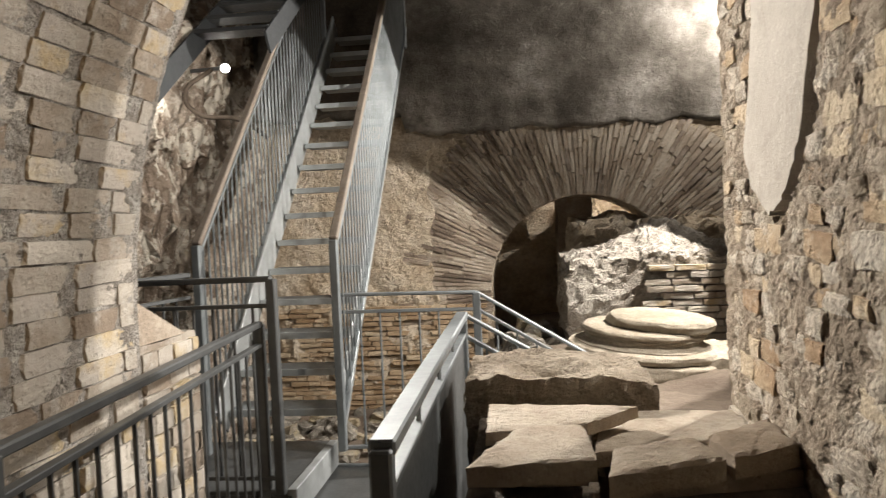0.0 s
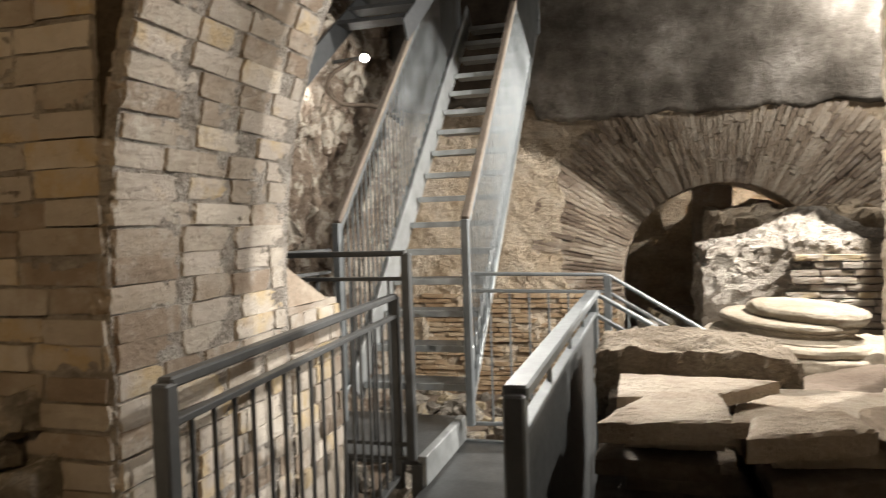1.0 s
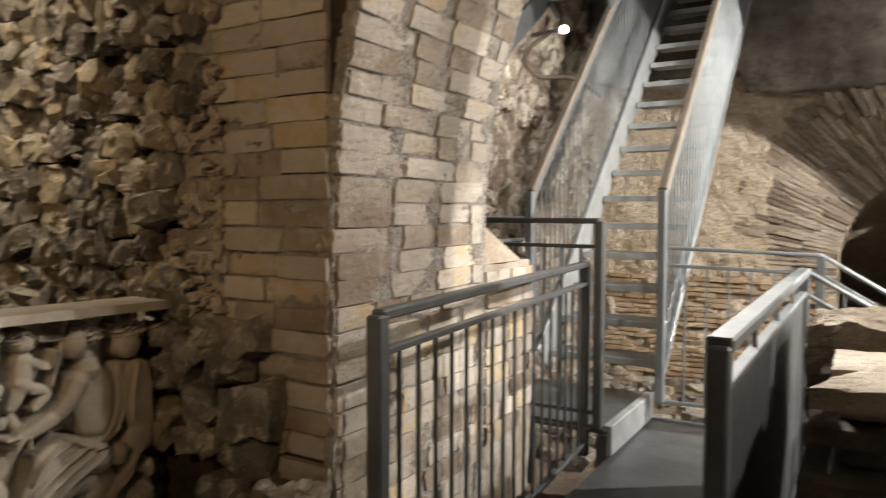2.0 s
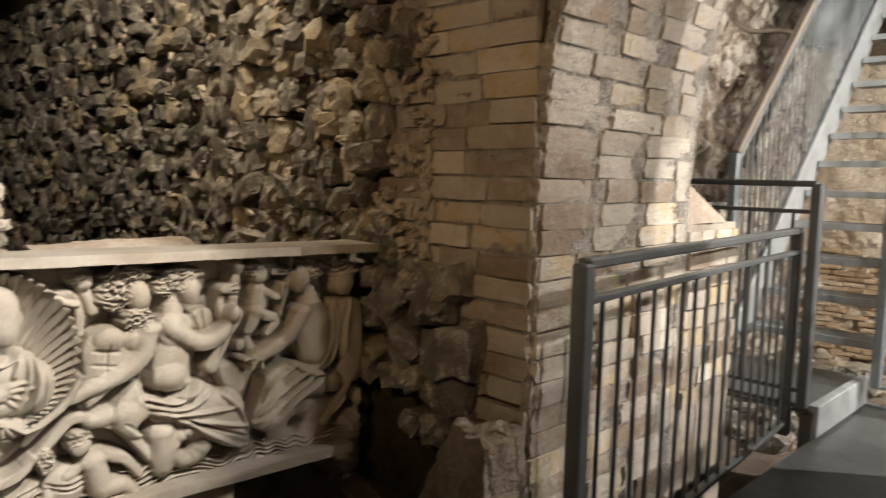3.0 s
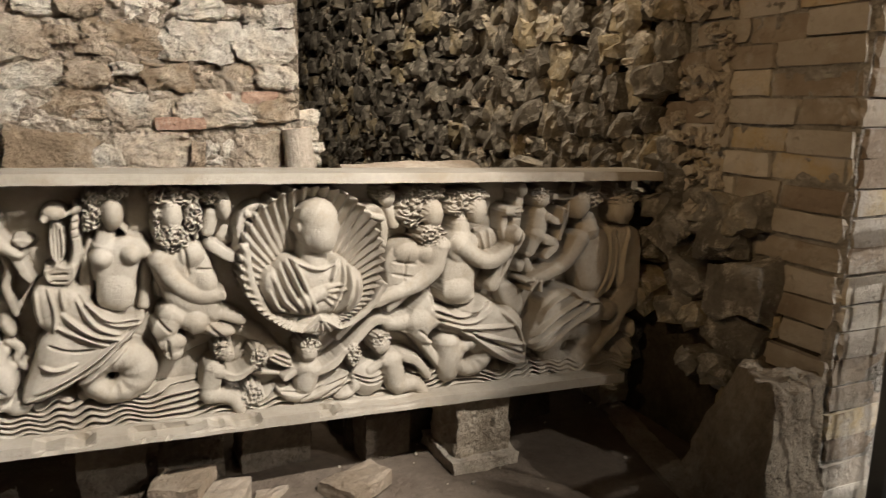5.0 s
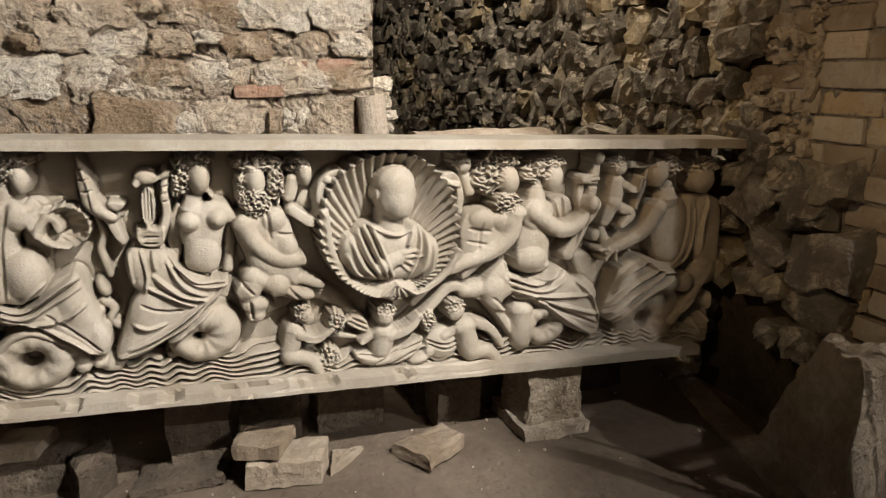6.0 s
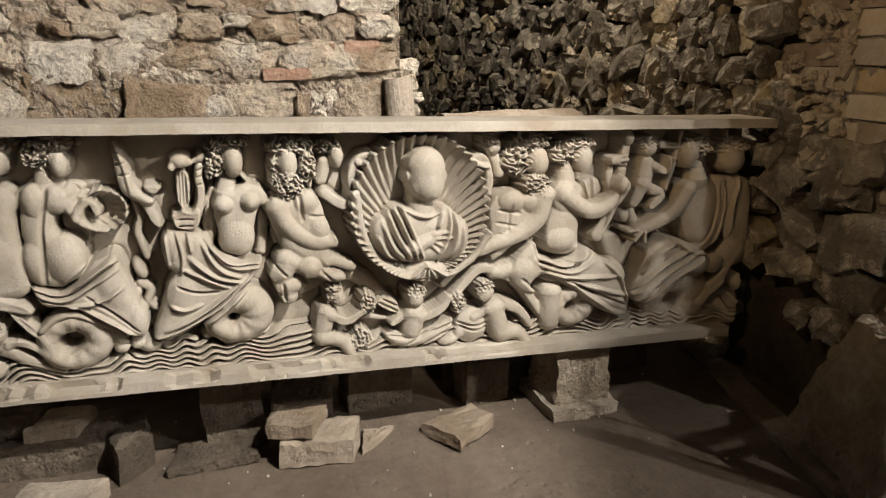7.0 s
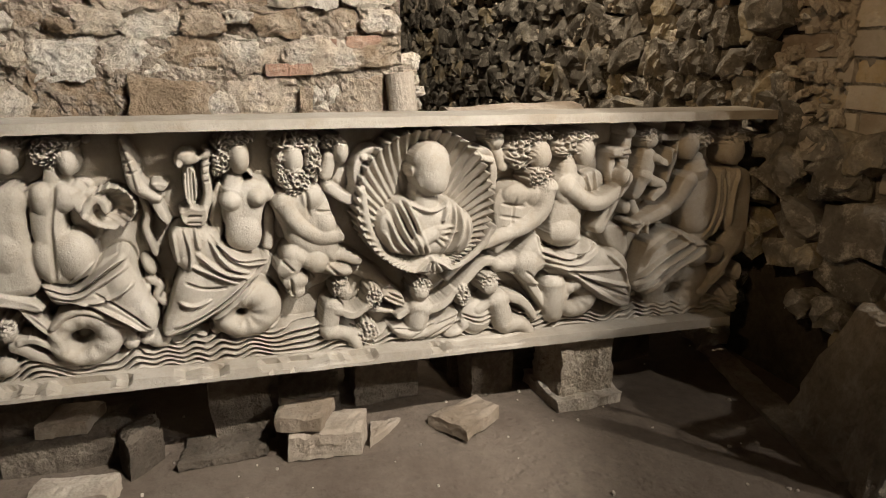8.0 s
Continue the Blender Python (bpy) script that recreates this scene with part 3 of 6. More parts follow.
class Relief:
    """A height field over the panel; each form rises over what is there."""

    def __init__(self, y0, y1, n, low, high, m):
        """low and high give the lower and upper edge at y."""
        along, t = np.linspace(y0, y1, n), np.linspace(0, 1, m)
        self.y = np.repeat(along[:, None], m, 1)
        self.z = low(self.y) * (1 - t) + high(self.y) * t
        self.h = 0.002 * np.sin(self.y * 23 + 3 * np.sin(self.z * 17)) * np.sin(self.z * 29 + self.y * 7)

    def lift(self, shape, where, k=0.016):
        """Raise to shape; where it meets a form that is already there, the two flow into each other."""
        meet = np.where(self.h > 0.034, np.clip(k - np.abs(shape - self.h), 0, None) ** 2 / (4 * k), 0)
        self.h = np.where(where, np.maximum(shape, self.h) + meet, self.h)

    def far(self, points):
        """The distance to a bent line, how far along it that is, and the radius share."""
        best, along = np.full(self.y.shape, 9.0), np.zeros(self.y.shape)
        n = len(points) - 1
        for k in range(n):
            (y0, z0), (y1, z1) = points[k], points[k + 1]
            dy, dz = y1 - y0, z1 - z0
            t = np.clip(((self.y - y0) * dy + (self.z - z0) * dz) / (dy * dy + dz * dz), 0, 1)
            d = np.hypot(self.y - y0 - t * dy, self.z - z0 - t * dz)
            along = np.where(d < best, (k + t) / n, along)
            best = np.minimum(best, d)
        return best, along

    def egg(self, y, z, ry, rz, base, rise, turn=0.0):
        c, s = math.cos(turn), math.sin(turn)
        u, v = (self.y - y) * c + (self.z - z) * s, -(self.y - y) * s + (self.z - z) * c
        d = (u / ry) ** 2 + (v / rz) ** 2
        self.lift(base + rise * np.sqrt(np.clip(1 - d, 0, None)), d < 1)

    def hair(self, y, z, ry, rz, base, rise):
        """A mass of locks: a swelling with drilled hollows between the curls."""
        d = ((self.y - y) / ry) ** 2 + ((self.z - z) / rz) ** 2
        a, seed = np.arctan2(self.z - z, self.y - y), y * 37
        ring = np.sqrt(d)
        edge = 1 + 0.3 * np.sin(a * 9 + seed) * np.sin(a * 5 + 2 * seed)
        lock = np.sin(a * 8 + 6 * ring + seed + 1.5 * np.sin(ring * 9)) * np.sin(ring * 13 + 2.2 * np.sin(a * 5 + seed))
        self.lift(base + rise * np.sqrt(np.clip(1 - 0.85 * d, 0, None)) + 0.008 * lock - 0.011 * (lock < -0.42), d < edge)

    def tube(self, points, r0, r1, base, rise=1.0):
        """A limb along a bent line, as round as it is thick."""
        best, along = self.far(rounded(points))
        r = 0.92 * (r0 + (r1 - r0) * along)
        self.lift(base + rise * r * np.sqrt(np.clip(1 - (best / r) ** 2, 0, None)), best < r)

    def slab(self, points, base, rise, soft):
        """A form with a drawn outline, rounded off towards it over the width soft."""
        outline = rounded(points, True)
        inside = np.zeros(self.y.shape, bool)
        for (ya, za), (yb, zb) in zip(outline, outline[1:] + outline[:1]):
            if za != zb:
                inside ^= ((za > self.z) != (zb > self.z)) & (self.y < (yb - ya) * (self.z - za) / (zb - za) + ya)
        best, _ = self.far(outline + outline[:1])
        t = np.clip(1 - best / soft, 0, 1)
        self.lift(base + rise * np.sqrt(1 - t * t), inside)

    def coil(self, y, z, big, thick, base, rise, squash=1.0):
        d = np.hypot(self.y - y, (self.z - z) / squash)
        a = np.arctan2(self.z - z, self.y - y)
        ring = np.abs(d - big * (1 + 0.06 * np.sin(a * 2 + 0.7))) / (thick * (1 + 0.2 * np.sin(a + 1.0)))
        self.lift(base + rise * np.sqrt(np.clip(1 - ring**2, 0, None)) + 0.0012 * np.sin(a * 9) * (ring < 0.7), ring < 1)

    def fold(self, points, r, height):
        """A carved ridge, or a groove if the height is negative, added to what is there; it thins out at its ends."""
        best, along = self.far(rounded(points))
        self.h = self.h + height * np.clip(1 - (best / r) ** 2, 0, None) ** 1.2 * np.clip(0.25 + 4 * along * (1 - along), 0, 1)

    def waves(self, crest, height):
        """Water in strands: crest gives the upper edge at y."""
        edge = crest(self.y)
        run = self.z - 0.55 * edge + 0.012 * np.sin(self.y * 24 + self.z * 20) + 0.006 * np.sin(self.y * 61 + 3 * np.sin(self.y * 8) + 9 * self.z)
        strand = np.abs(np.sin(run * 190 + 1.2 * np.sin(self.y * 7)))
        shape = height * (0.25 + 0.75 * np.clip(strand * 1.5 - 0.25, 0, 1) ** 0.7) * np.clip((edge - self.z) * 60, 0, 1)
        self.h = np.where((self.z < edge) & (shape > self.h), shape, self.h)

    def shell(self, y, z, ry, rz, rim, flutes, hinge_y, hinge_z):
        """A hollow shell with flutes that fan out from its hinge and a scalloped rim."""
        d = np.hypot((self.y - y) / ry, (self.z - z) / rz)
        a = np.arctan2(self.y - y - hinge_y, self.z - z - hinge_z)
        wave = np.cos(a * flutes)
        shape = rim * (0.12 + 0.88 * np.clip(d, 0, 1) ** 2.2) + 0.075 * rim * wave * np.clip(d * 1.7 - 0.35, 0, 1)
        self.h = np.where(d < 1 + 0.022 * wave, shape, self.h)


def rounded(points, closed=False):
    """The bent line with its corners cut twice."""
    for _ in range(2):
        pairs = list(zip(points, points[1:] + points[:1])) if closed else list(zip(points, points[1:]))
        cut = []
        for (ya, za), (yb, zb) in pairs:
            cut += [(0.75 * ya + 0.25 * yb, 0.75 * za + 0.25 * zb), (0.25 * ya + 0.75 * yb, 0.25 * za + 0.75 * zb)]
        points = cut if closed else [points[0]] + cut + [points[-1]]
    return points


def crest(y):
    """The upper edge of the carved water along the panel."""
    swell = 0.052 + 0.045 * np.exp(-(((y - 0.22) / 0.26) ** 2)) + 0.02 * np.exp(-(((y - 1.15) / 0.2) ** 2))
    return 0.272 + 0.042 * (1.945 - y) + swell + 0.012 * np.sin(y * 16 + 1.9) + 0.008 * np.sin(y * 31 + 1.0)


def carve(f):
    f.waves(crest, 0.052)
    # low forms behind the figures
    f.slab([(-0.261, 0.897), (-0.193, 0.892), (-0.207, 0.841), (-0.185, 0.748), (-0.216, 0.713), (-0.267, 0.756)], 0.012, 0.010, 0.0112)
    f.slab([(0.120, 0.879), (0.139, 0.846), (0.122, 0.687), (0.086, 0.723), (0.098, 0.818)], 0.020, 0.015, 0.0122)
    f.tube([(0.256, 0.830), (0.256, 0.740), (0.244, 0.667)], 0.0144, 0.0175, 0.015, 1.0)
    f.tube([(0.345, 0.553), (0.508, 0.596), (0.610, 0.476)], 0.0420, 0.0245, 0.006, 0.8)
    f.slab([(1.264, 0.817), (1.351, 0.834), (1.369, 0.748), (1.315, 0.719), (1.278, 0.745)], 0.020, 0.015, 0.0161)
    f.fold([(1.285, 0.819), (1.315, 0.733)], 0.0060, 0.008)
    f.fold([(1.316, 0.827), (1.331, 0.741)], 0.0060, 0.008)
    f.slab([(1.359, 0.643), (1.448, 0.625), (1.477, 0.532), (1.424, 0.497), (1.363, 0.584)], 0.020, 0.020, 0.0212)
    f.slab([(1.606, 0.760), (1.635, 0.816), (1.650, 0.892), (1.614, 0.913), (1.589, 0.819)], 0.010, 0.010, 0.0106)
    f.egg(0.291, 0.729, 0.0221, 0.0495, 0.010, 0.015, 0)
    # form cut by the near end
    f.hair(-0.371, 1.007, 0.0388, 0.0330, 0.045, 0.030)
    f.egg(-0.381, 0.971, 0.0292, 0.0499, 0.050, 0.040, 0)
    f.slab([(-0.455, 0.882), (-0.371, 0.904), (-0.348, 0.874), (-0.358, 0.809), (-0.350, 0.704), (-0.338, 0.622), (-0.386, 0.592), (-0.500, 0.599)], 0.045, 0.035, 0.0327)
    f.egg(-0.414, 0.725, 0.0424, 0.0560, 0.055, 0.035, 0)
    f.tube([(-0.375, 0.837), (-0.341, 0.869), (-0.305, 0.885)], 0.0229, 0.0161, 0.045, 1.0)
    f.slab([(-0.475, 0.639), (-0.403, 0.610), (-0.364, 0.594), (-0.336, 0.565), (-0.369, 0.557), (-0.427, 0.582), (-0.483, 0.589)], 0.060, 0.025, 0.0112)
    f.slab([(-0.414, 0.580), (-0.388, 0.577), (-0.298, 0.457), (-0.322, 0.414), (-0.326, 0.461), (-0.377, 0.520)], 0.060, 0.014, 0.0072)
    f.hair(-0.443, 0.517, 0.0242, 0.0279, 0.050, 0.028)
    f.egg(-0.442, 0.504, 0.0191, 0.0249, 0.055, 0.030, 0)
    f.tube([(-0.427, 0.466), (-0.388, 0.428), (-0.298, 0.384)], 0.0278, 0.0117, 0.045, 1.0)
    f.tube([(-0.418, 0.478), (-0.380, 0.482), (-0.329, 0.438)], 0.0130, 0.0087, 0.060, 1.0)
    f.egg(-0.462, 0.407, 0.0282, 0.0286, 0.045, 0.030, 0)
    # form with its back turned, on a coiled tail, with a shell
    f.coil(-0.265, 0.468, 0.0626, 0.0357, 0.034, 0.046, 0.95)
    f.tube([(-0.311, 0.993), (-0.339, 0.973), (-0.329, 0.957)], 0.0092, 0.0066, 0.030, 1.0)
    f.hair(-0.286, 0.975, 0.0452, 0.0394, 0.045, 0.028)
    f.hair(-0.254, 0.999, 0.0430, 0.0225, 0.050, 0.030)
    f.egg(-0.243, 0.949, 0.0243, 0.0400, 0.050, 0.036, 0)
    f.tube([(-0.277, 0.927), (-0.283, 0.888)], 0.0284, 0.0352, 0.035, 1.0)
    f.slab([(-0.339, 0.884), (-0.303, 0.898), (-0.252, 0.898), (-0.223, 0.869), (-0.218, 0.824), (-0.236, 0.808), (-0.260, 0.828), (-0.273, 0.790), (-0.262, 0.756), (-0.223, 0.714), (-0.214, 0.666), (-0.241, 0.630), (-0.299, 0.618), (-0.336, 0.641), (-0.351, 0.719), (-0.354, 0.801)], 0.045, 0.030, 0.0363)
    f.egg(-0.313, 0.857, 0.0304, 0.0434, 0.052, 0.032, 0)
    f.egg(-0.261, 0.857, 0.0284, 0.0409, 0.052, 0.030, 0)
    f.tube([(-0.239, 0.865), (-0.223, 0.819)], 0.0264, 0.0181, 0.050, 1.0)
    f.egg(-0.258, 0.700, 0.0528, 0.0670, 0.050, 0.044, 0)
    f.egg(-0.326, 0.689, 0.0336, 0.0634, 0.050, 0.034, 0.2)
    f.fold([(-0.278, 0.884), (-0.304, 0.790), (-0.304, 0.714), (-0.311, 0.630)], 0.0083, -0.009)
    f.shell(-0.151, 0.820, 0.0566, 0.0556, 0.062, 30, -0.0549, -0.0076)
    f.tube([(-0.218, 0.806), (-0.202, 0.844), (-0.178, 0.845), (-0.168, 0.817)], 0.0141, 0.0113, 0.060, 1.0)
    f.tube([(-0.218, 0.803), (-0.195, 0.777), (-0.148, 0.767)], 0.0114, 0.0057, 0.060, 1.0)
    f.tube([(-0.211, 0.857), (-0.192, 0.852)], 0.0126, 0.0112, 0.050, 1.0)
    f.slab([(-0.121, 1.012), (-0.098, 0.997), (-0.076, 0.934), (-0.072, 0.889), (-0.047, 0.863), (-0.019, 0.839), (-0.038, 0.816), (-0.081, 0.838), (-0.111, 0.864), (-0.119, 0.930)], 0.035, 0.030, 0.0200)
    f.slab([(-0.055, 0.887), (-0.000, 0.878), (-0.023, 0.849), (-0.050, 0.860)], 0.045, 0.018, 0.0116)
    f.egg(-0.203, 0.999, 0.0103, 0.0128, 0.010, 0.020, 0)
    f.tube([(-0.052, 0.845), (-0.035, 0.791), (-0.021, 0.768)], 0.0191, 0.0103, 0.040, 1.0)
    f.tube([(-0.078, 0.837), (-0.064, 0.790), (-0.082, 0.754), (-0.074, 0.719), (-0.062, 0.677)], 0.0133, 0.0118, 0.020, 1.0)
    f.fold([(-0.108, 0.990), (-0.089, 0.923), (-0.082, 0.862)], 0.0071, 0.006)
    f.fold([(-0.114, 0.968), (-0.095, 0.970)], 0.0042, -0.006)
    f.fold([(-0.113, 0.939), (-0.088, 0.943)], 0.0042, -0.006)
    f.fold([(-0.108, 0.909), (-0.080, 0.913)], 0.0043, -0.006)
    f.slab([(-0.351, 0.642), (-0.285, 0.606), (-0.241, 0.630), (-0.204, 0.685), (-0.134, 0.716), (-0.113, 0.650), (-0.089, 0.563), (-0.069, 0.507), (-0.080, 0.458), (-0.129, 0.465), (-0.149, 0.491), (-0.204, 0.529), (-0.262, 0.569), (-0.322, 0.568), (-0.339, 0.602)], 0.050, 0.034, 0.0325)
    f.egg(-0.153, 0.611, 0.0388, 0.0698, 0.056, 0.034, 0.35)
    f.egg(-0.097, 0.511, 0.0258, 0.0460, 0.056, 0.030, 0)
    f.fold([(-0.345, 0.632), (-0.279, 0.599), (-0.218, 0.640), (-0.138, 0.700)], 0.0072, 0.012)
    f.fold([(-0.334, 0.612), (-0.267, 0.585), (-0.203, 0.625), (-0.133, 0.665)], 0.0073, 0.012)
    f.fold([(-0.242, 0.622), (-0.181, 0.670), (-0.134, 0.689)], 0.0073, 0.012)
    f.fold([(-0.262, 0.572), (-0.186, 0.575), (-0.124, 0.616)], 0.0074, 0.012)
    f.fold([(-0.327, 0.593), (-0.262, 0.575), (-0.196, 0.547), (-0.103, 0.465)], 0.0059, 0.01)
    f.fold([(-0.236, 0.557), (-0.164, 0.523), (-0.119, 0.476)], 0.0060, 0.01)
    f.fold([(-0.283, 0.616), (-0.236, 0.664), (-0.185, 0.694)], 0.0058, 0.01)
    f.fold([(-0.338, 0.622), (-0.273, 0.591), (-0.211, 0.631), (-0.135, 0.681)], 0.0043, -0.01)
    f.fold([(-0.218, 0.595), (-0.161, 0.547), (-0.096, 0.481)], 0.0045, -0.01)
    f.tube([(-0.335, 0.511), (-0.305, 0.539), (-0.251, 0.554), (-0.173, 0.505), (-0.133, 0.478)], 0.0089, 0.0074, 0.075, 1.0)
    f.tube([(-0.159, 0.481), (-0.150, 0.435)], 0.0215, 0.0261, 0.040, 1.0)
    f.tube([(-0.103, 0.465), (-0.111, 0.439)], 0.0186, 0.0217, 0.040, 1.0)
    f.egg(-0.077, 0.427, 0.0321, 0.0236, 0.035, 0.030, 0)
    # between: a leaf and a fish
    f.egg(-0.083, 0.644, 0.0170, 0.0318, 0.020, 0.030, 0.4)
    f.tube([(-0.087, 0.604), (-0.056, 0.584), (-0.079, 0.545), (-0.040, 0.524)], 0.0153, 0.0123, 0.025, 1.0)
    f.egg(-0.096, 0.580, 0.0142, 0.0194, 0.020, 0.025, 0)
    # seated form with a lyre
    f.coil(0.161, 0.487, 0.0558, 0.0443, 0.030, 0.050, 0.92)
    f.egg(0.046, 0.942, 0.0283, 0.0210, 0.050, 0.030, 0)
    f.tube([(0.066, 0.931), (0.104, 0.953)], 0.0074, 0.0088, 0.050, 1.0)
    f.egg(0.025, 0.928, 0.0127, 0.0135, 0.050, 0.025, 0)
    f.slab([(0.032, 0.921), (0.067, 0.919), (0.065, 0.808), (0.027, 0.811)], 0.045, 0.012, 0.0059)
    f.fold([(0.040, 0.915), (0.037, 0.819)], 0.0027, -0.008)
    f.fold([(0.049, 0.914), (0.045, 0.819)], 0.0027, -0.008)
    f.fold([(0.057, 0.914), (0.054, 0.818)], 0.0027, -0.008)
    f.tube([(0.099, 0.957), (0.090, 0.896), (0.096, 0.834), (0.078, 0.791)], 0.0105, 0.0150, 0.045, 1.0)
    f.fold([(0.085, 0.930), (0.106, 0.935)], 0.0036, -0.006)
    f.fold([(0.083, 0.912), (0.104, 0.917)], 0.0036, -0.006)
    f.fold([(0.081, 0.894), (0.104, 0.898)], 0.0036, -0.006)
    f.fold([(0.082, 0.872), (0.103, 0.877)], 0.0036, -0.006)
    f.slab([(0.009, 0.806), (0.032, 0.801), (0.042, 0.819), (0.061, 0.802), (0.091, 0.812), (0.083, 0.752), (0.019, 0.755)], 0.058, 0.018, 0.0075)
    f.fold([(0.030, 0.785), (0.068, 0.784)], 0.0030, -0.01)
    f.fold([(0.028, 0.767), (0.066, 0.765)], 0.0030, -0.01)
    f.hair(0.139, 0.945, 0.0321, 0.0548, 0.040, 0.030)
    f.hair(0.181, 0.989, 0.0441, 0.0258, 0.045, 0.032)
    f.hair(0.121, 0.910, 0.0175, 0.0276, 0.035, 0.025)
    f.egg(0.182, 0.934, 0.0282, 0.0446, 0.052, 0.038, 0)
    f.tube([(0.197, 0.902), (0.214, 0.882)], 0.0061, 0.0046, 0.060, 1.0)
    f.tube([(0.170, 0.897), (0.157, 0.848)], 0.0213, 0.0335, 0.040, 1.0)
    f.slab([(0.128, 0.828), (0.170, 0.863), (0.214, 0.882), (0.255, 0.854), (0.261, 0.818), (0.241, 0.797), (0.228, 0.743), (0.219, 0.664), (0.127, 0.673), (0.130, 0.748), (0.123, 0.787)], 0.045, 0.030, 0.0374)
    f.egg(0.148, 0.817, 0.0283, 0.0268, 0.058, 0.036, 0)
    f.egg(0.220, 0.823, 0.0274, 0.0271, 0.058, 0.036, 0)
    f.egg(0.183, 0.722, 0.0458, 0.0520, 0.052, 0.030, 0)
    f.tube([(0.236, 0.847), (0.255, 0.822)], 0.0250, 0.0203, 0.045, 1.0)
    f.slab([(-0.019, 0.752), (0.022, 0.761), (0.091, 0.747), (0.113, 0.691), (0.161, 0.673), (0.202, 0.649), (0.244, 0.658), (0.245, 0.638), (0.204, 0.588), (0.143, 0.531), (0.074, 0.488), (-0.000, 0.447), (-0.061, 0.438), (-0.068, 0.463), (-0.036, 0.540), (-0.015, 0.600), (0.009, 0.630), (-0.015, 0.652), (-0.022, 0.701)], 0.050, 0.034, 0.0345)
    f.egg(0.006, 0.715, 0.0288, 0.0444, 0.060, 0.030, 0)
    f.egg(0.021, 0.576, 0.0443, 0.0658, 0.054, 0.036, -0.3)
    f.egg(0.119, 0.621, 0.0607, 0.0429, 0.052, 0.034, 0.2)
    f.fold([(0.093, 0.735), (0.117, 0.679), (0.167, 0.636), (0.239, 0.638)], 0.0079, 0.013)
    f.fold([(0.106, 0.708), (0.152, 0.648), (0.237, 0.649)], 0.0079, 0.013)
    f.fold([(0.085, 0.715), (0.118, 0.641), (0.180, 0.611)], 0.0079, 0.013)
    f.fold([(0.049, 0.678), (0.107, 0.619), (0.179, 0.598)], 0.0079, 0.013)
    f.fold([(0.020, 0.758), (0.035, 0.683), (0.024, 0.635)], 0.0061, 0.01)
    f.fold([(0.049, 0.751), (0.054, 0.694)], 0.0061, 0.01)
    f.fold([(-0.009, 0.745), (-0.006, 0.658)], 0.0060, 0.01)
    f.fold([(0.031, 0.647), (0.088, 0.615), (0.147, 0.584)], 0.0063, 0.01)
    f.fold([(-0.011, 0.547), (0.027, 0.528), (0.070, 0.543)], 0.0063, 0.01)
    f.fold([(-0.060, 0.452), (0.022, 0.478), (0.111, 0.521), (0.178, 0.581), (0.233, 0.636)], 0.0080, 0.013)
    f.fold([(-0.028, 0.475), (0.067, 0.513), (0.146, 0.568), (0.199, 0.609)], 0.0080, 0.013)
    f.fold([(0.012, 0.448), (0.117, 0.503), (0.193, 0.571)], 0.0081, 0.013)
    f.fold([(-0.047, 0.457), (0.043, 0.492), (0.136, 0.548), (0.213, 0.624)], 0.0048, -0.01)
    f.fold([(0.102, 0.696), (0.159, 0.640), (0.233, 0.642)], 0.0048, -0.01)
    f.fold([(0.012, 0.600), (0.062, 0.574), (0.115, 0.575)], 0.0047, -0.01)
    f.tube([(0.080, 0.439), (0.112, 0.443), (0.136, 0.417)], 0.0197, 0.0131, 0.035, 1.0)
    # bearded form with fins
    f.hair(0.337, 0.972, 0.0652, 0.0312, 0.045, 0.034)
    f.hair(0.384, 0.917, 0.0254, 0.0638, 0.045, 0.030)
    f.hair(0.295, 0.899, 0.0186, 0.0569, 0.040, 0.030)
    f.egg(0.328, 0.922, 0.0296, 0.0474, 0.055, 0.036, 0)
    f.hair(0.327, 0.862, 0.0408, 0.0417, 0.060, 0.030)
    f.slab([(0.266, 0.801), (0.284, 0.836), (0.338, 0.835), (0.387, 0.854), (0.417, 0.819), (0.434, 0.750), (0.450, 0.685), (0.447, 0.603), (0.406, 0.603), (0.349, 0.627), (0.299, 0.669), (0.292, 0.717), (0.270, 0.759)], 0.045, 0.030, 0.0393)
    f.egg(0.372, 0.813, 0.0353, 0.0360, 0.055, 0.032, 0)
    f.egg(0.296, 0.799, 0.0313, 0.0389, 0.055, 0.034, 0)
    f.egg(0.409, 0.727, 0.0328, 0.0403, 0.050, 0.030, 0)
    f.tube([(0.288, 0.800), (0.319, 0.741), (0.381, 0.689), (0.444, 0.689)], 0.0312, 0.0197, 0.062, 1.0)
    f.fold([(0.354, 0.831), (0.362, 0.756)], 0.0065, -0.007)
    f.fold([(0.382, 0.771), (0.431, 0.762)], 0.0066, -0.007)
    f.hair(0.441, 0.967, 0.0417, 0.0238, 0.040, 0.030)
    f.egg(0.466, 0.940, 0.0227, 0.0401, 0.045, 0.032, 0)
    f.tube([(0.436, 0.919), (0.423, 0.871)], 0.0242, 0.0210, 0.035, 1.0)
    f.tube([(0.426, 0.834), (0.490, 0.784), (0.517, 0.819), (0.506, 0.886), (0.531, 0.930), (0.568, 0.938)], 0.0198, 0.0132, 0.050, 1.0)
    f.tube([(0.529, 0.917), (0.567, 0.902)], 0.0116, 0.0083, 0.060, 1.0)
    f.tube([(0.310, 0.643), (0.373, 0.610), (0.459, 0.573)], 0.0371, 0.0169, 0.050, 1.0)
    f.egg(0.295, 0.609, 0.0386, 0.0340, 0.055, 0.030, 0.3)
    f.egg(0.311, 0.565, 0.0390, 0.0276, 0.055, 0.028, 0)
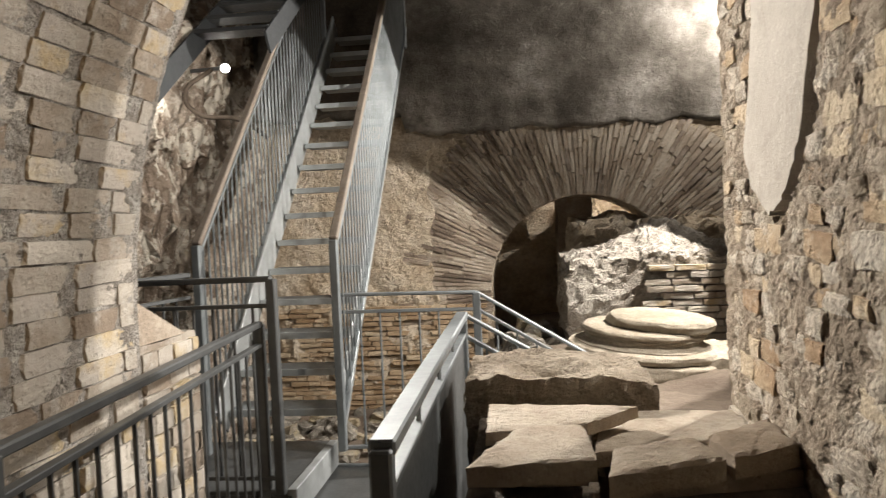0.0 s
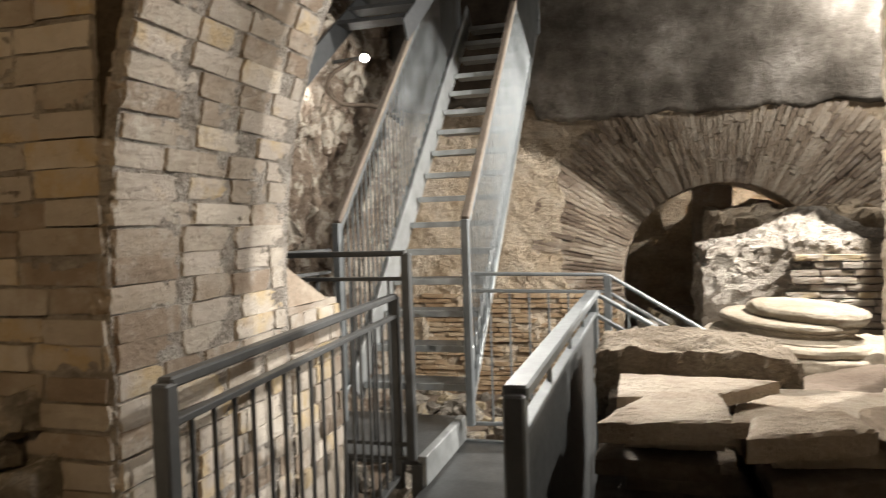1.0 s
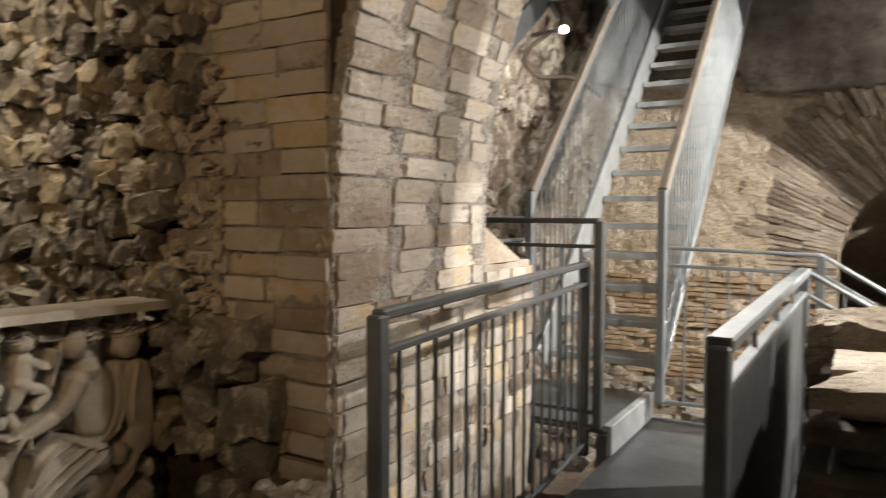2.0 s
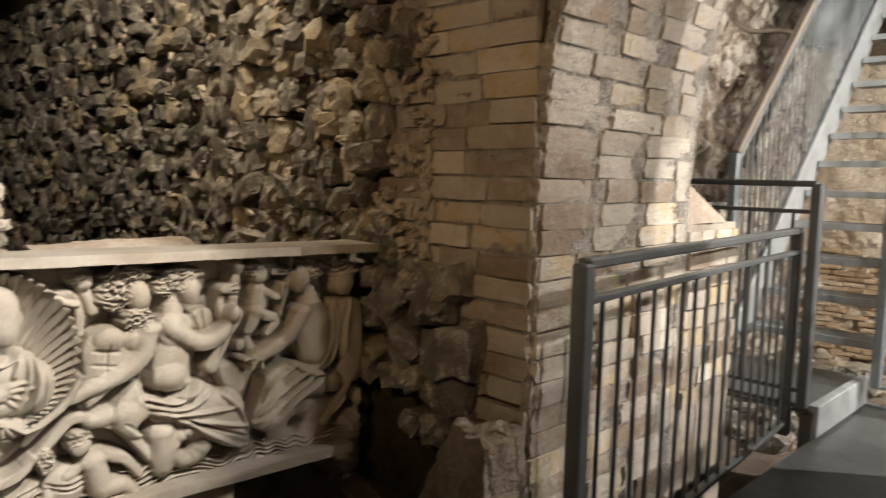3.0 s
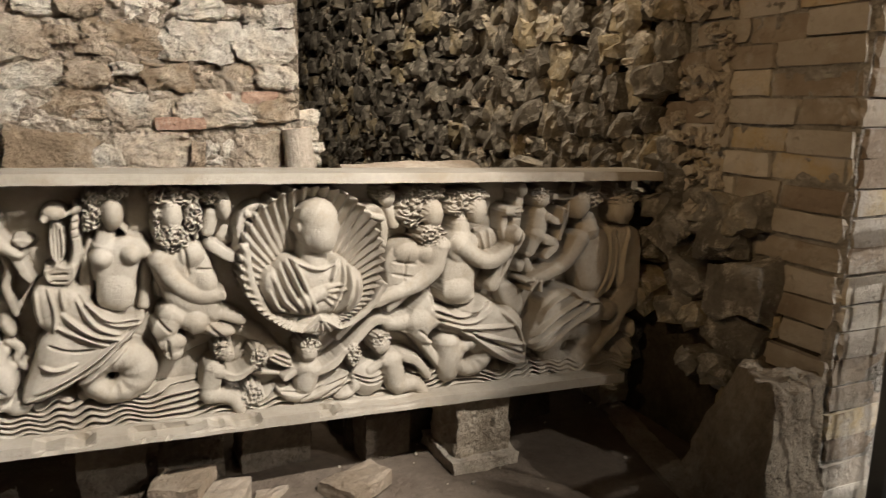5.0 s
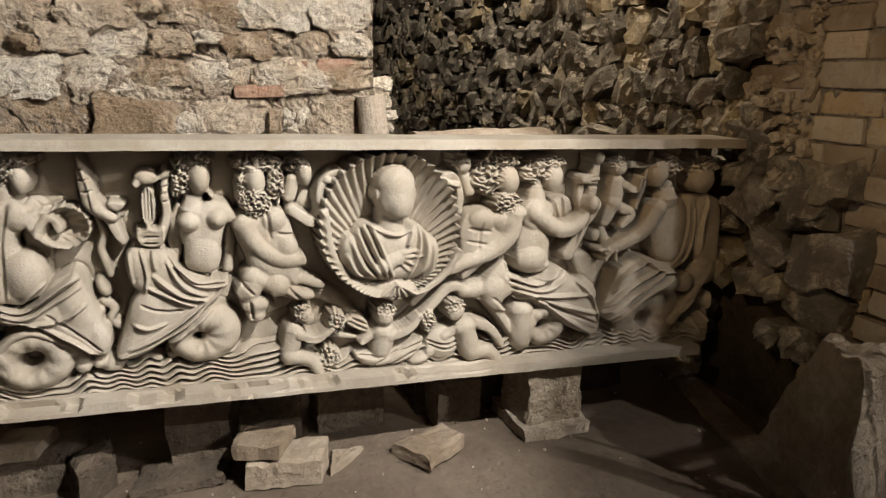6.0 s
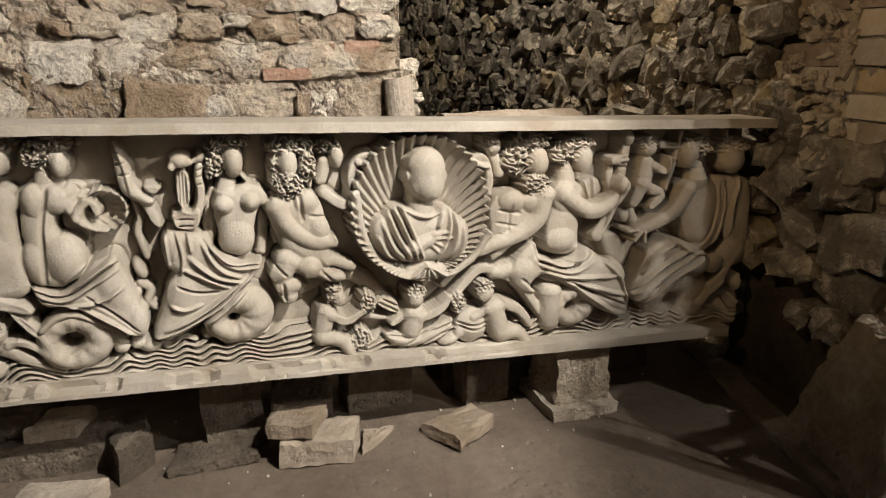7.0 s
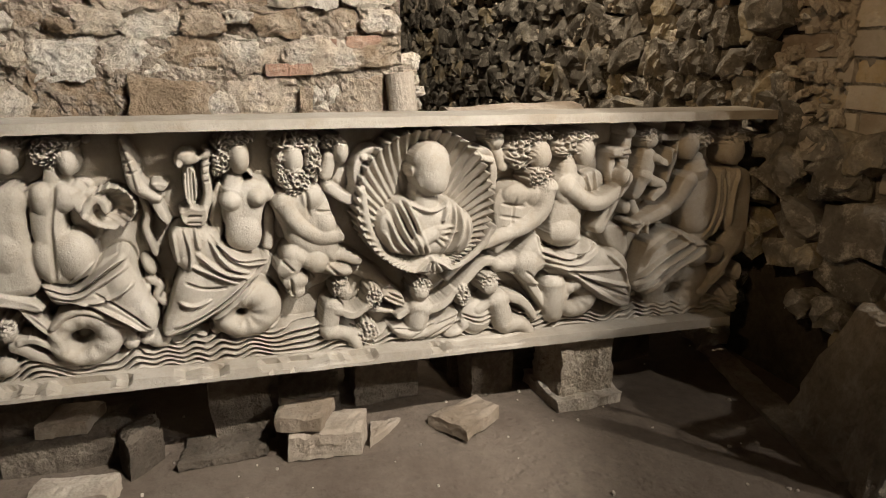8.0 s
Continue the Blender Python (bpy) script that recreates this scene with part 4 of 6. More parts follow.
    f.egg(0.313, 0.534, 0.0277, 0.0226, 0.050, 0.028, 0)
    f.egg(0.374, 0.617, 0.0362, 0.0344, 0.060, 0.030, 0)
    f.egg(0.439, 0.586, 0.0438, 0.0192, 0.060, 0.028, -0.2)
    f.tube([(0.448, 0.627), (0.501, 0.604)], 0.0207, 0.0172, 0.045, 1.0)
    f.fold([(0.277, 0.634), (0.307, 0.600)], 0.0050, -0.01)
    f.fold([(0.297, 0.576), (0.302, 0.523)], 0.0050, -0.01)
    f.fold([(0.406, 0.607), (0.447, 0.567)], 0.0051, -0.01)
    f.fold([(0.348, 0.605), (0.370, 0.559)], 0.0051, -0.01)
    # round shell held up, with a plain draped bust
    f.shell(0.711, 0.777, 0.2127, 0.2170, 0.088, 74, 0.0065, -0.1692)
    f.tube([(0.517, 0.827), (0.532, 0.690), (0.595, 0.601), (0.675, 0.560), (0.740, 0.586), (0.795, 0.558), (0.890, 0.611), (0.928, 0.681)], 0.0126, 0.0126, 0.078, 1.0)
    f.egg(0.725, 0.576, 0.0662, 0.0329, 0.070, 0.020, 0)
    f.fold([(0.725, 0.600), (0.675, 0.563)], 0.0055, 0.009)
    f.fold([(0.725, 0.600), (0.702, 0.553)], 0.0055, 0.009)
    f.fold([(0.725, 0.600), (0.730, 0.554)], 0.0055, 0.009)
    f.fold([(0.725, 0.600), (0.758, 0.551)], 0.0055, 0.009)
    f.fold([(0.725, 0.600), (0.786, 0.559)], 0.0055, 0.009)
    f.slab([(0.559, 0.658), (0.597, 0.758), (0.639, 0.793), (0.697, 0.768), (0.751, 0.757), (0.789, 0.782), (0.837, 0.743), (0.867, 0.664), (0.856, 0.614), (0.781, 0.600), (0.699, 0.597), (0.614, 0.620)], 0.055, 0.040, 0.0466)
    f.tube([(0.721, 0.821), (0.716, 0.756)], 0.0380, 0.0479, 0.050, 1.0)
    f.egg(0.598, 0.689, 0.0384, 0.0663, 0.065, 0.038, 0.2)
    f.egg(0.824, 0.672, 0.0412, 0.0652, 0.065, 0.038, -0.2)
    f.fold([(0.625, 0.784), (0.658, 0.705), (0.700, 0.615)], 0.0079, 0.013)
    f.fold([(0.646, 0.789), (0.683, 0.699), (0.714, 0.617)], 0.0080, 0.013)
    f.fold([(0.607, 0.768), (0.633, 0.693), (0.682, 0.617)], 0.0079, 0.013)
    f.fold([(0.589, 0.738), (0.611, 0.670), (0.660, 0.619)], 0.0079, 0.013)
    f.fold([(0.574, 0.698), (0.597, 0.643), (0.635, 0.618)], 0.0079, 0.013)
    f.fold([(0.800, 0.767), (0.796, 0.692), (0.755, 0.606)], 0.0082, 0.011)
    f.fold([(0.822, 0.751), (0.818, 0.672), (0.781, 0.603)], 0.0082, 0.011)
    f.fold([(0.845, 0.713), (0.833, 0.635), (0.807, 0.601)], 0.0083, 0.011)
    f.fold([(0.778, 0.761), (0.759, 0.713)], 0.0081, 0.011)
    f.fold([(0.636, 0.790), (0.672, 0.700), (0.707, 0.614)], 0.0046, -0.01)
    f.fold([(0.616, 0.778), (0.646, 0.699), (0.691, 0.616)], 0.0046, -0.01)
    f.fold([(0.598, 0.753), (0.622, 0.682), (0.671, 0.618)], 0.0046, -0.01)
    f.fold([(0.811, 0.759), (0.807, 0.682), (0.768, 0.605)], 0.0047, -0.01)
    f.fold([(0.639, 0.789), (0.691, 0.754), (0.751, 0.746), (0.789, 0.778)], 0.0071, 0.01)
    f.tube([(0.686, 0.660), (0.750, 0.686)], 0.0306, 0.0198, 0.085, 1.0)
    f.tube([(0.745, 0.695), (0.796, 0.698)], 0.0072, 0.0054, 0.092, 1.4)
    f.tube([(0.752, 0.682), (0.800, 0.680)], 0.0073, 0.0055, 0.092, 1.4)
    f.tube([(0.748, 0.670), (0.785, 0.650)], 0.0073, 0.0055, 0.090, 1.4)
    f.tube([(0.737, 0.662), (0.766, 0.634)], 0.0073, 0.0055, 0.088, 1.4)
    f.egg(0.729, 0.872, 0.0568, 0.0782, 0.080, 0.040, 0)
    f.egg(0.726, 0.906, 0.0583, 0.0505, 0.075, 0.038, 0)
    f.egg(0.671, 0.872, 0.0105, 0.0219, 0.060, 0.030, 0)
    f.egg(0.784, 0.869, 0.0108, 0.0223, 0.060, 0.030, 0)
    f.egg(0.734, 0.841, 0.0393, 0.0446, 0.088, 0.030, 0)
    f.tube([(0.881, 0.911), (0.918, 0.916), (0.938, 0.859), (0.931, 0.807)], 0.0163, 0.0145, 0.060, 1.0)
    f.tube([(0.889, 0.897), (0.926, 0.888)], 0.0108, 0.0090, 0.075, 1.0)
    # small forms and a boat below the shell
    f.hair(0.446, 0.525, 0.0306, 0.0320, 0.050, 0.026)
    f.egg(0.456, 0.513, 0.0222, 0.0250, 0.056, 0.028, 0)
    f.tube([(0.420, 0.467), (0.402, 0.396)], 0.0351, 0.0299, 0.045, 1.0)
    f.tube([(0.433, 0.458), (0.480, 0.433), (0.531, 0.464)], 0.0160, 0.0107, 0.062, 1.0)
    f.tube([(0.402, 0.389), (0.464, 0.377), (0.490, 0.328)], 0.0287, 0.0179, 0.050, 1.0)
    f.hair(0.546, 0.484, 0.0282, 0.0382, 0.045, 0.028)
    f.slab([(0.567, 0.488), (0.614, 0.499), (0.649, 0.471), (0.652, 0.429), (0.609, 0.446), (0.577, 0.469)], 0.035, 0.020, 0.0109)
    f.fold([(0.583, 0.479), (0.642, 0.444)], 0.0046, -0.007)
    f.fold([(0.592, 0.489), (0.646, 0.460)], 0.0046, -0.007)
    f.hair(0.525, 0.360, 0.0356, 0.0449, 0.035, 0.024)
    f.tube([(0.502, 0.443), (0.608, 0.420)], 0.0109, 0.0091, 0.030, 1.0)
    f.slab([(0.589, 0.389), (0.695, 0.363), (0.775, 0.394), (0.829, 0.417), (0.810, 0.350), (0.740, 0.321), (0.646, 0.324), (0.606, 0.349)], 0.045, 0.028, 0.0228)
    f.fold([(0.600, 0.374), (0.699, 0.351), (0.818, 0.392)], 0.0057, -0.008)
    f.fold([(0.661, 0.333), (0.756, 0.381)], 0.0057, -0.008)
    f.fold([(0.702, 0.323), (0.794, 0.366)], 0.0058, -0.008)
    f.hair(0.698, 0.506, 0.0331, 0.0296, 0.050, 0.030)
    f.egg(0.694, 0.484, 0.0258, 0.0298, 0.058, 0.030, 0)
    f.tube([(0.693, 0.431), (0.685, 0.379)], 0.0431, 0.0375, 0.045, 1.0)
    f.tube([(0.711, 0.421), (0.772, 0.436), (0.806, 0.474)], 0.0189, 0.0132, 0.060, 1.0)
    f.tube([(0.673, 0.438), (0.623, 0.414)], 0.0167, 0.0130, 0.055, 1.0)
    f.hair(0.837, 0.459, 0.0251, 0.0382, 0.050, 0.026)
    f.egg(0.888, 0.371, 0.0613, 0.0608, 0.040, 0.036, 0)
    f.fold([(0.837, 0.389), (0.888, 0.371), (0.943, 0.379)], 0.0049, -0.01)
    f.fold([(0.841, 0.377), (0.892, 0.355), (0.944, 0.363)], 0.0049, -0.01)
    f.hair(0.926, 0.498, 0.0354, 0.0306, 0.050, 0.030)
    f.egg(0.926, 0.478, 0.0276, 0.0288, 0.058, 0.028, 0)
    f.tube([(0.959, 0.420), (0.980, 0.346)], 0.0420, 0.0400, 0.050, 1.0)
    f.tube([(0.995, 0.431), (1.052, 0.412), (1.091, 0.351)], 0.0223, 0.0142, 0.055, 1.0)
    f.tube([(0.985, 0.330), (1.046, 0.333), (1.076, 0.293)], 0.0307, 0.0246, 0.055, 1.0)
    f.tube([(0.935, 0.419), (0.888, 0.402)], 0.0177, 0.0138, 0.060, 1.0)
    f.egg(0.810, 0.331, 0.0388, 0.0176, 0.045, 0.028, 0.2)
    f.egg(0.841, 0.350, 0.0156, 0.0176, 0.050, 0.020, 0)
    # bearded form beyond the shell, and a horse
    f.hair(0.944, 0.963, 0.0337, 0.0274, 0.035, 0.028)
    f.egg(0.952, 0.945, 0.0244, 0.0293, 0.045, 0.028, 0)
    f.tube([(0.956, 0.914), (0.976, 0.864)], 0.0237, 0.0237, 0.035, 1.0)
    f.hair(1.040, 0.910, 0.0658, 0.0598, 0.042, 0.030)
    f.hair(1.089, 0.960, 0.0507, 0.0280, 0.050, 0.032)
    f.tube([(1.029, 0.959), (1.047, 0.989)], 0.0110, 0.0073, 0.050, 1.0)
    f.tube([(1.100, 0.970), (1.111, 0.994)], 0.0111, 0.0074, 0.050, 1.0)
    f.egg(1.099, 0.892, 0.0355, 0.0499, 0.055, 0.036, 0)
    f.hair(1.093, 0.824, 0.0496, 0.0344, 0.060, 0.030)
    f.slab([(0.969, 0.808), (1.043, 0.803), (1.101, 0.813), (1.151, 0.777), (1.141, 0.714), (1.082, 0.663), (1.027, 0.627), (0.972, 0.584), (0.941, 0.578), (0.948, 0.679), (0.935, 0.753)], 0.045, 0.028, 0.0420)
    f.egg(1.014, 0.774, 0.0469, 0.0363, 0.056, 0.030, 0)
    f.egg(1.087, 0.769, 0.0439, 0.0403, 0.056, 0.030, 0)
    f.fold([(0.966, 0.747), (1.044, 0.733)], 0.0066, -0.0045)
    f.fold([(0.963, 0.707), (1.035, 0.690)], 0.0067, -0.0045)
    f.fold([(0.967, 0.670), (1.022, 0.654)], 0.0067, -0.0045)
    f.fold([(1.008, 0.765), (0.997, 0.619)], 0.0067, -0.0045)
    f.tube([(1.122, 0.786), (1.109, 0.712), (1.034, 0.660), (0.933, 0.632), (0.875, 0.616)], 0.0402, 0.0191, 0.060, 1.0)
    f.tube([(0.875, 0.616), (0.833, 0.605)], 0.0150, 0.0094, 0.060, 1.0)
    f.tube([(0.818, 0.472), (0.872, 0.530), (0.918, 0.567), (0.989, 0.533), (1.050, 0.503), (1.114, 0.417), (1.159, 0.346)], 0.0177, 0.0177, 0.050, 1.0)
    f.tube([(0.959, 0.543), (1.029, 0.547)], 0.0273, 0.0312, 0.050, 1.0)
    f.slab([(0.999, 0.543), (1.038, 0.596), (1.097, 0.651), (1.113, 0.589), (1.151, 0.556), (1.142, 0.528), (1.081, 0.495), (1.113, 0.462), (1.072, 0.457), (1.020, 0.502)], 0.050, 0.032, 0.0279)
    f.egg(1.059, 0.546, 0.0447, 0.0424, 0.055, 0.032, 0)
    f.tube([(1.099, 0.575), (1.147, 0.562)], 0.0200, 0.0160, 0.060, 1.0)
    f.fold([(1.087, 0.629), (1.099, 0.580)], 0.0059, -0.0045)
    f.fold([(1.050, 0.518), (1.102, 0.473)], 0.0060, -0.0045)
    f.tube([(0.795, 0.513), (0.852, 0.559), (0.890, 0.601)], 0.0151, 0.0113, 0.030, 1.0)
    # seated form with a lute, on a coiled tail
    f.hair(1.202, 0.919, 0.0648, 0.0431, 0.045, 0.030)
    f.hair(1.237, 0.946, 0.0611, 0.0233, 0.050, 0.034)
    f.egg(1.255, 0.898, 0.0350, 0.0491, 0.055, 0.034, 0)
    f.tube([(1.208, 0.861), (1.206, 0.815)], 0.0291, 0.0427, 0.040, 1.0)
    f.hair(1.166, 0.914, 0.0201, 0.0251, 0.035, 0.025)
    f.slab([(1.150, 0.801), (1.177, 0.834), (1.232, 0.834), (1.277, 0.798), (1.264, 0.727), (1.256, 0.652), (1.268, 0.573), (1.133, 0.586), (1.139, 0.672), (1.152, 0.751)], 0.045, 0.030, 0.0475)
    f.egg(1.189, 0.635, 0.0542, 0.0422, 0.055, 0.030, 0)
    f.egg(1.194, 0.779, 0.0452, 0.0520, 0.056, 0.030, 0)
    f.tube([(1.195, 0.785), (1.282, 0.715), (1.370, 0.742), (1.402, 0.782)], 0.0362, 0.0221, 0.065, 1.0)
    f.egg(1.398, 0.805, 0.0238, 0.0322, 0.075, 0.030, 0)
    f.tube([(1.427, 0.974), (1.413, 0.867), (1.395, 0.746), (1.329, 0.636)], 0.0162, 0.0264, 0.045, 1.0)
    f.egg(1.424, 0.955, 0.0214, 0.0257, 0.050, 0.025, 0)
    f.tube([(1.369, 0.885), (1.412, 0.886)], 0.0180, 0.0180, 0.060, 1.0)
    f.fold([(1.394, 0.891), (1.424, 0.893)], 0.0048, -0.008)
    f.fold([(1.395, 0.876), (1.425, 0.876)], 0.0048, -0.008)
    f.fold([(1.396, 0.861), (1.426, 0.861)], 0.0048, -0.008)
    f.tube([(1.369, 0.885), (1.369, 0.814), (1.389, 0.775)], 0.0161, 0.0181, 0.040, 1.0)
    f.fold([(1.411, 0.830), (1.347, 0.653)], 0.0051, -0.008)
    f.tube([(1.163, 0.456), (1.167, 0.353)], 0.0497, 0.0415, 0.045, 1.0)
    f.coil(1.247, 0.400, 0.0506, 0.0337, 0.035, 0.045, 1.0)
    f.slab([(1.101, 0.590), (1.193, 0.549), (1.287, 0.610), (1.346, 0.561), (1.415, 0.526), (1.453, 0.428), (1.468, 0.347), (1.414, 0.342), (1.331, 0.381), (1.266, 0.446), (1.196, 0.474), (1.119, 0.514)], 0.050, 0.034, 0.0420)
    f.egg(1.380, 0.486, 0.0581, 0.0652, 0.058, 0.034, -0.3)
    f.egg(1.194, 0.522, 0.0762, 0.0355, 0.055, 0.030, 0)
    f.fold([(1.105, 0.586), (1.210, 0.536), (1.292, 0.602)], 0.0091, 0.013)
    f.fold([(1.114, 0.558), (1.237, 0.517), (1.320, 0.568)], 0.0092, 0.013)
    f.fold([(1.123, 0.534), (1.259, 0.499), (1.401, 0.500)], 0.0093, 0.013)
    f.fold([(1.160, 0.584), (1.235, 0.561), (1.280, 0.588)], 0.0092, 0.013)
    f.fold([(1.217, 0.492), (1.326, 0.459), (1.445, 0.421)], 0.0096, 0.012)
    f.fold([(1.261, 0.455), (1.353, 0.383), (1.454, 0.349)], 0.0097, 0.012)
    f.fold([(1.178, 0.516), (1.288, 0.444), (1.432, 0.341)], 0.0095, 0.012)
    f.fold([(1.354, 0.549), (1.423, 0.477), (1.456, 0.391)], 0.0097, 0.012)
    f.fold([(1.109, 0.572), (1.224, 0.527), (1.306, 0.585)], 0.0057, -0.011)
    f.fold([(1.195, 0.506), (1.309, 0.449), (1.443, 0.384)], 0.0059, -0.011)
    # small form with a harp
    f.hair(1.498, 0.937, 0.0416, 0.0279, 0.045, 0.028)
    f.egg(1.504, 0.918, 0.0286, 0.0281, 0.050, 0.028, 0)
    f.tube([(1.504, 0.866), (1.496, 0.802)], 0.0330, 0.0371, 0.042, 1.0)
    f.tube([(1.527, 0.861), (1.574, 0.835), (1.588, 0.880)], 0.0166, 0.0125, 0.060, 1.0)
    f.tube([(1.488, 0.795), (1.462, 0.739)], 0.0332, 0.0228, 0.048, 1.0)
    f.tube([(1.525, 0.781), (1.576, 0.762), (1.530, 0.722)], 0.0232, 0.0148, 0.052, 1.0)
    f.tube([(1.634, 0.965), (1.624, 0.875), (1.588, 0.777)], 0.0105, 0.0105, 0.045, 1.0)
    f.tube([(1.557, 0.927), (1.629, 0.920)], 0.0145, 0.0124, 0.045, 1.0)
    f.fold([(1.580, 0.915), (1.578, 0.839)], 0.0042, 0.01)
    f.fold([(1.598, 0.914), (1.596, 0.838)], 0.0042, 0.01)
    f.tube([(1.464, 0.712), (1.490, 0.661)], 0.0211, 0.0253, 0.020, 1.0)
    f.egg(1.439, 0.690, 0.0222, 0.0235, 0.030, 0.025, 0)
    # forms at the far end, with a coiled tail
    f.coil(1.674, 0.368, 0.0830, 0.0554, 0.020, 0.034, 1.05)
    f.hair(1.693, 0.917, 0.0648, 0.0422, 0.045, 0.030)
    f.egg(1.663, 0.895, 0.0368, 0.0519, 0.052, 0.034, 0)
    f.tube([(1.706, 0.843), (1.709, 0.808)], 0.0302, 0.0474, 0.040, 1.0)
    f.slab([(1.642, 0.787), (1.692, 0.821), (1.763, 0.816), (1.810, 0.762), (1.806, 0.665), (1.793, 0.567), (1.693, 0.564), (1.660, 0.652), (1.630, 0.719)], 0.042, 0.030, 0.0485)
    f.tube([(1.667, 0.771), (1.623, 0.695), (1.524, 0.656), (1.474, 0.636)], 0.0365, 0.0193, 0.055, 1.0)
    f.tube([(1.473, 0.644), (1.438, 0.644)], 0.0084, 0.0063, 0.065, 1.4)
    f.tube([(1.487, 0.635), (1.462, 0.610)], 0.0085, 0.0064, 0.065, 1.4)
    f.tube([(1.505, 0.634), (1.503, 0.606)], 0.0086, 0.0064, 0.065, 1.4)
    f.tube([(1.816, 0.789), (1.826, 0.663), (1.775, 0.556), (1.707, 0.561)], 0.0203, 0.0203, 0.045, 1.0)
    f.fold([(1.802, 0.786), (1.812, 0.660), (1.755, 0.566)], 0.0056, 0.009)
    f.fold([(1.827, 0.775), (1.841, 0.658), (1.790, 0.555)], 0.0057, 0.009)
    f.slab([(1.523, 0.580), (1.631, 0.615), (1.736, 0.560), (1.804, 0.520), (1.773, 0.442), (1.688, 0.469), (1.607, 0.419), (1.537, 0.360), (1.459, 0.407), (1.482, 0.470), (1.512, 0.529)], 0.046, 0.034, 0.0447)
    f.fold([(1.608, 0.613), (1.697, 0.547), (1.787, 0.538)], 0.0101, 0.012)
    f.fold([(1.721, 0.545), (1.597, 0.479), (1.468, 0.410)], 0.0100, 0.012)
    f.fold([(1.695, 0.564), (1.560, 0.503), (1.484, 0.439)], 0.0100, 0.012)
    f.fold([(1.759, 0.524), (1.635, 0.454), (1.524, 0.372)], 0.0102, 0.012)
    f.fold([(1.645, 0.593), (1.544, 0.556), (1.508, 0.488)], 0.0099, 0.012)
    f.fold([(1.708, 0.554), (1.577, 0.489), (1.476, 0.426)], 0.0058, -0.01)
    f.fold([(1.739, 0.535), (1.617, 0.466), (1.497, 0.390)], 0.0058, -0.01)
    f.hair(1.853, 0.913, 0.0627, 0.0392, 0.042, 0.030)
    f.egg(1.850, 0.866, 0.0485, 0.0515, 0.050, 0.032, 0)
    f.tube([(1.826, 0.938), (1.818, 0.965)], 0.0108, 0.0065, 0.045, 1.0)
    f.tube([(1.870, 0.936), (1.871, 0.963)], 0.0109, 0.0065, 0.045, 1.0)
    f.slab([(1.817, 0.781), (1.880, 0.821), (1.960, 0.776), (1.969, 0.631), (1.972, 0.537), (1.855, 0.549), (1.826, 0.663)], 0.040, 0.028, 0.0458)
    f.fold([(1.887, 0.801), (1.859, 0.712), (1.864, 0.598)], 0.0091, 0.01)
    f.tube([(1.967, 0.755), (1.998, 0.645), (1.997, 0.501), (2.004, 0.413)], 0.0213, 0.0166, 0.040, 1.0)
    f.egg(1.897, 0.528, 0.0661, 0.0559, 0.042, 0.030, 0)
    f.egg(1.812, 0.494, 0.0450, 0.0386, 0.045, 0.030, 0)
    f.egg(1.958, 0.409, 0.0392, 0.0401, 0.035, 0.030, 0)
    f.egg(1.931, 0.297, 0.0945, 0.0818, 0.030, 0.025, 0)
    f.tube([(1.778, 0.351), (1.867, 0.449), (1.919, 0.551)], 0.0212, 0.0189, 0.045, 1.0)
    f.fold([(1.849, 0.386), (1.913, 0.279)], 0.0072, 0.008)
    f.fold([(1.900, 0.380), (1.967, 0.306)], 0.0073, 0.008)
    f.fold([(1.805, 0.381), (1.869, 0.428)], 0.0071, 0.008)


LEAN_LOW, LEAN_TOP = 0.042, 0.0205  # the lower and the upper edge climb towards the near end


def low_edge(y):
    return PANEL_Z0 + LEAN_LOW * (PANEL_Y1 - y)


def high_edge(y):
    return PANEL_Z1 + LEAN_TOP * (PANEL_Y1 - y)


def shear(bm):
    """Lift the near end, the lower edge more than the upper."""
    for v in bm.verts:
        t = (v.co.z - PANEL_Z0) / (PANEL_Z1 - PANEL_Z0)
        v.co.z += (LEAN_LOW + (LEAN_TOP - LEAN_LOW) * t) * (PANEL_Y1 - v.co.y)
    return bm


def chipped_foot():
    """The foot moulding, with pieces broken out of its upper front edge."""
    bm = rough_box((PANEL_X - 0.19, PANEL_Y0, PANEL_Z0), (PANEL_X - 0.004, PANEL_Y1 - 0.09, PANEL_Z0 + 0.033), 0.011, 0.0016, 14.0)
    for v in bm.verts:
        if v.co.x > PANEL_X - 0.05 and v.co.z > PANEL_Z0 + 0.012:
            bite = max(0.0, noise.noise((v.co.y * 5.5, 2, 7)) + 0.5 * noise.noise((v.co.y * 21, 5, 1)) + 0.12)
            bite *= 1 - step_between(0.7, 1.1, v.co.y)
            v.co.z -= min(0.024, 0.09 * bite) * min(1, (v.co.z - PANEL_Z0 - 0.012) / 0.02)
            v.co.x -= min(0.02, 0.05 * bite)
    return shear(bm)


def eased(h, share=1.0):
    """The height field with each place drawn towards the mean of those round it."""
    wide = np.pad(h, 2, mode="edge")
    mean = (wide[4:, 2:-2] + wide[:-4, 2:-2] + wide[2:-2, 4:] + wide[2:-2, :-4] + h) / 5 if share == 1.0 else (wide[3:-1, 2:-2] + wide[1:-3, 2:-2] + wide[2:-2, 3:-1] + wide[2:-2, 1:-3]) / 4
    return h + share * (mean - h)


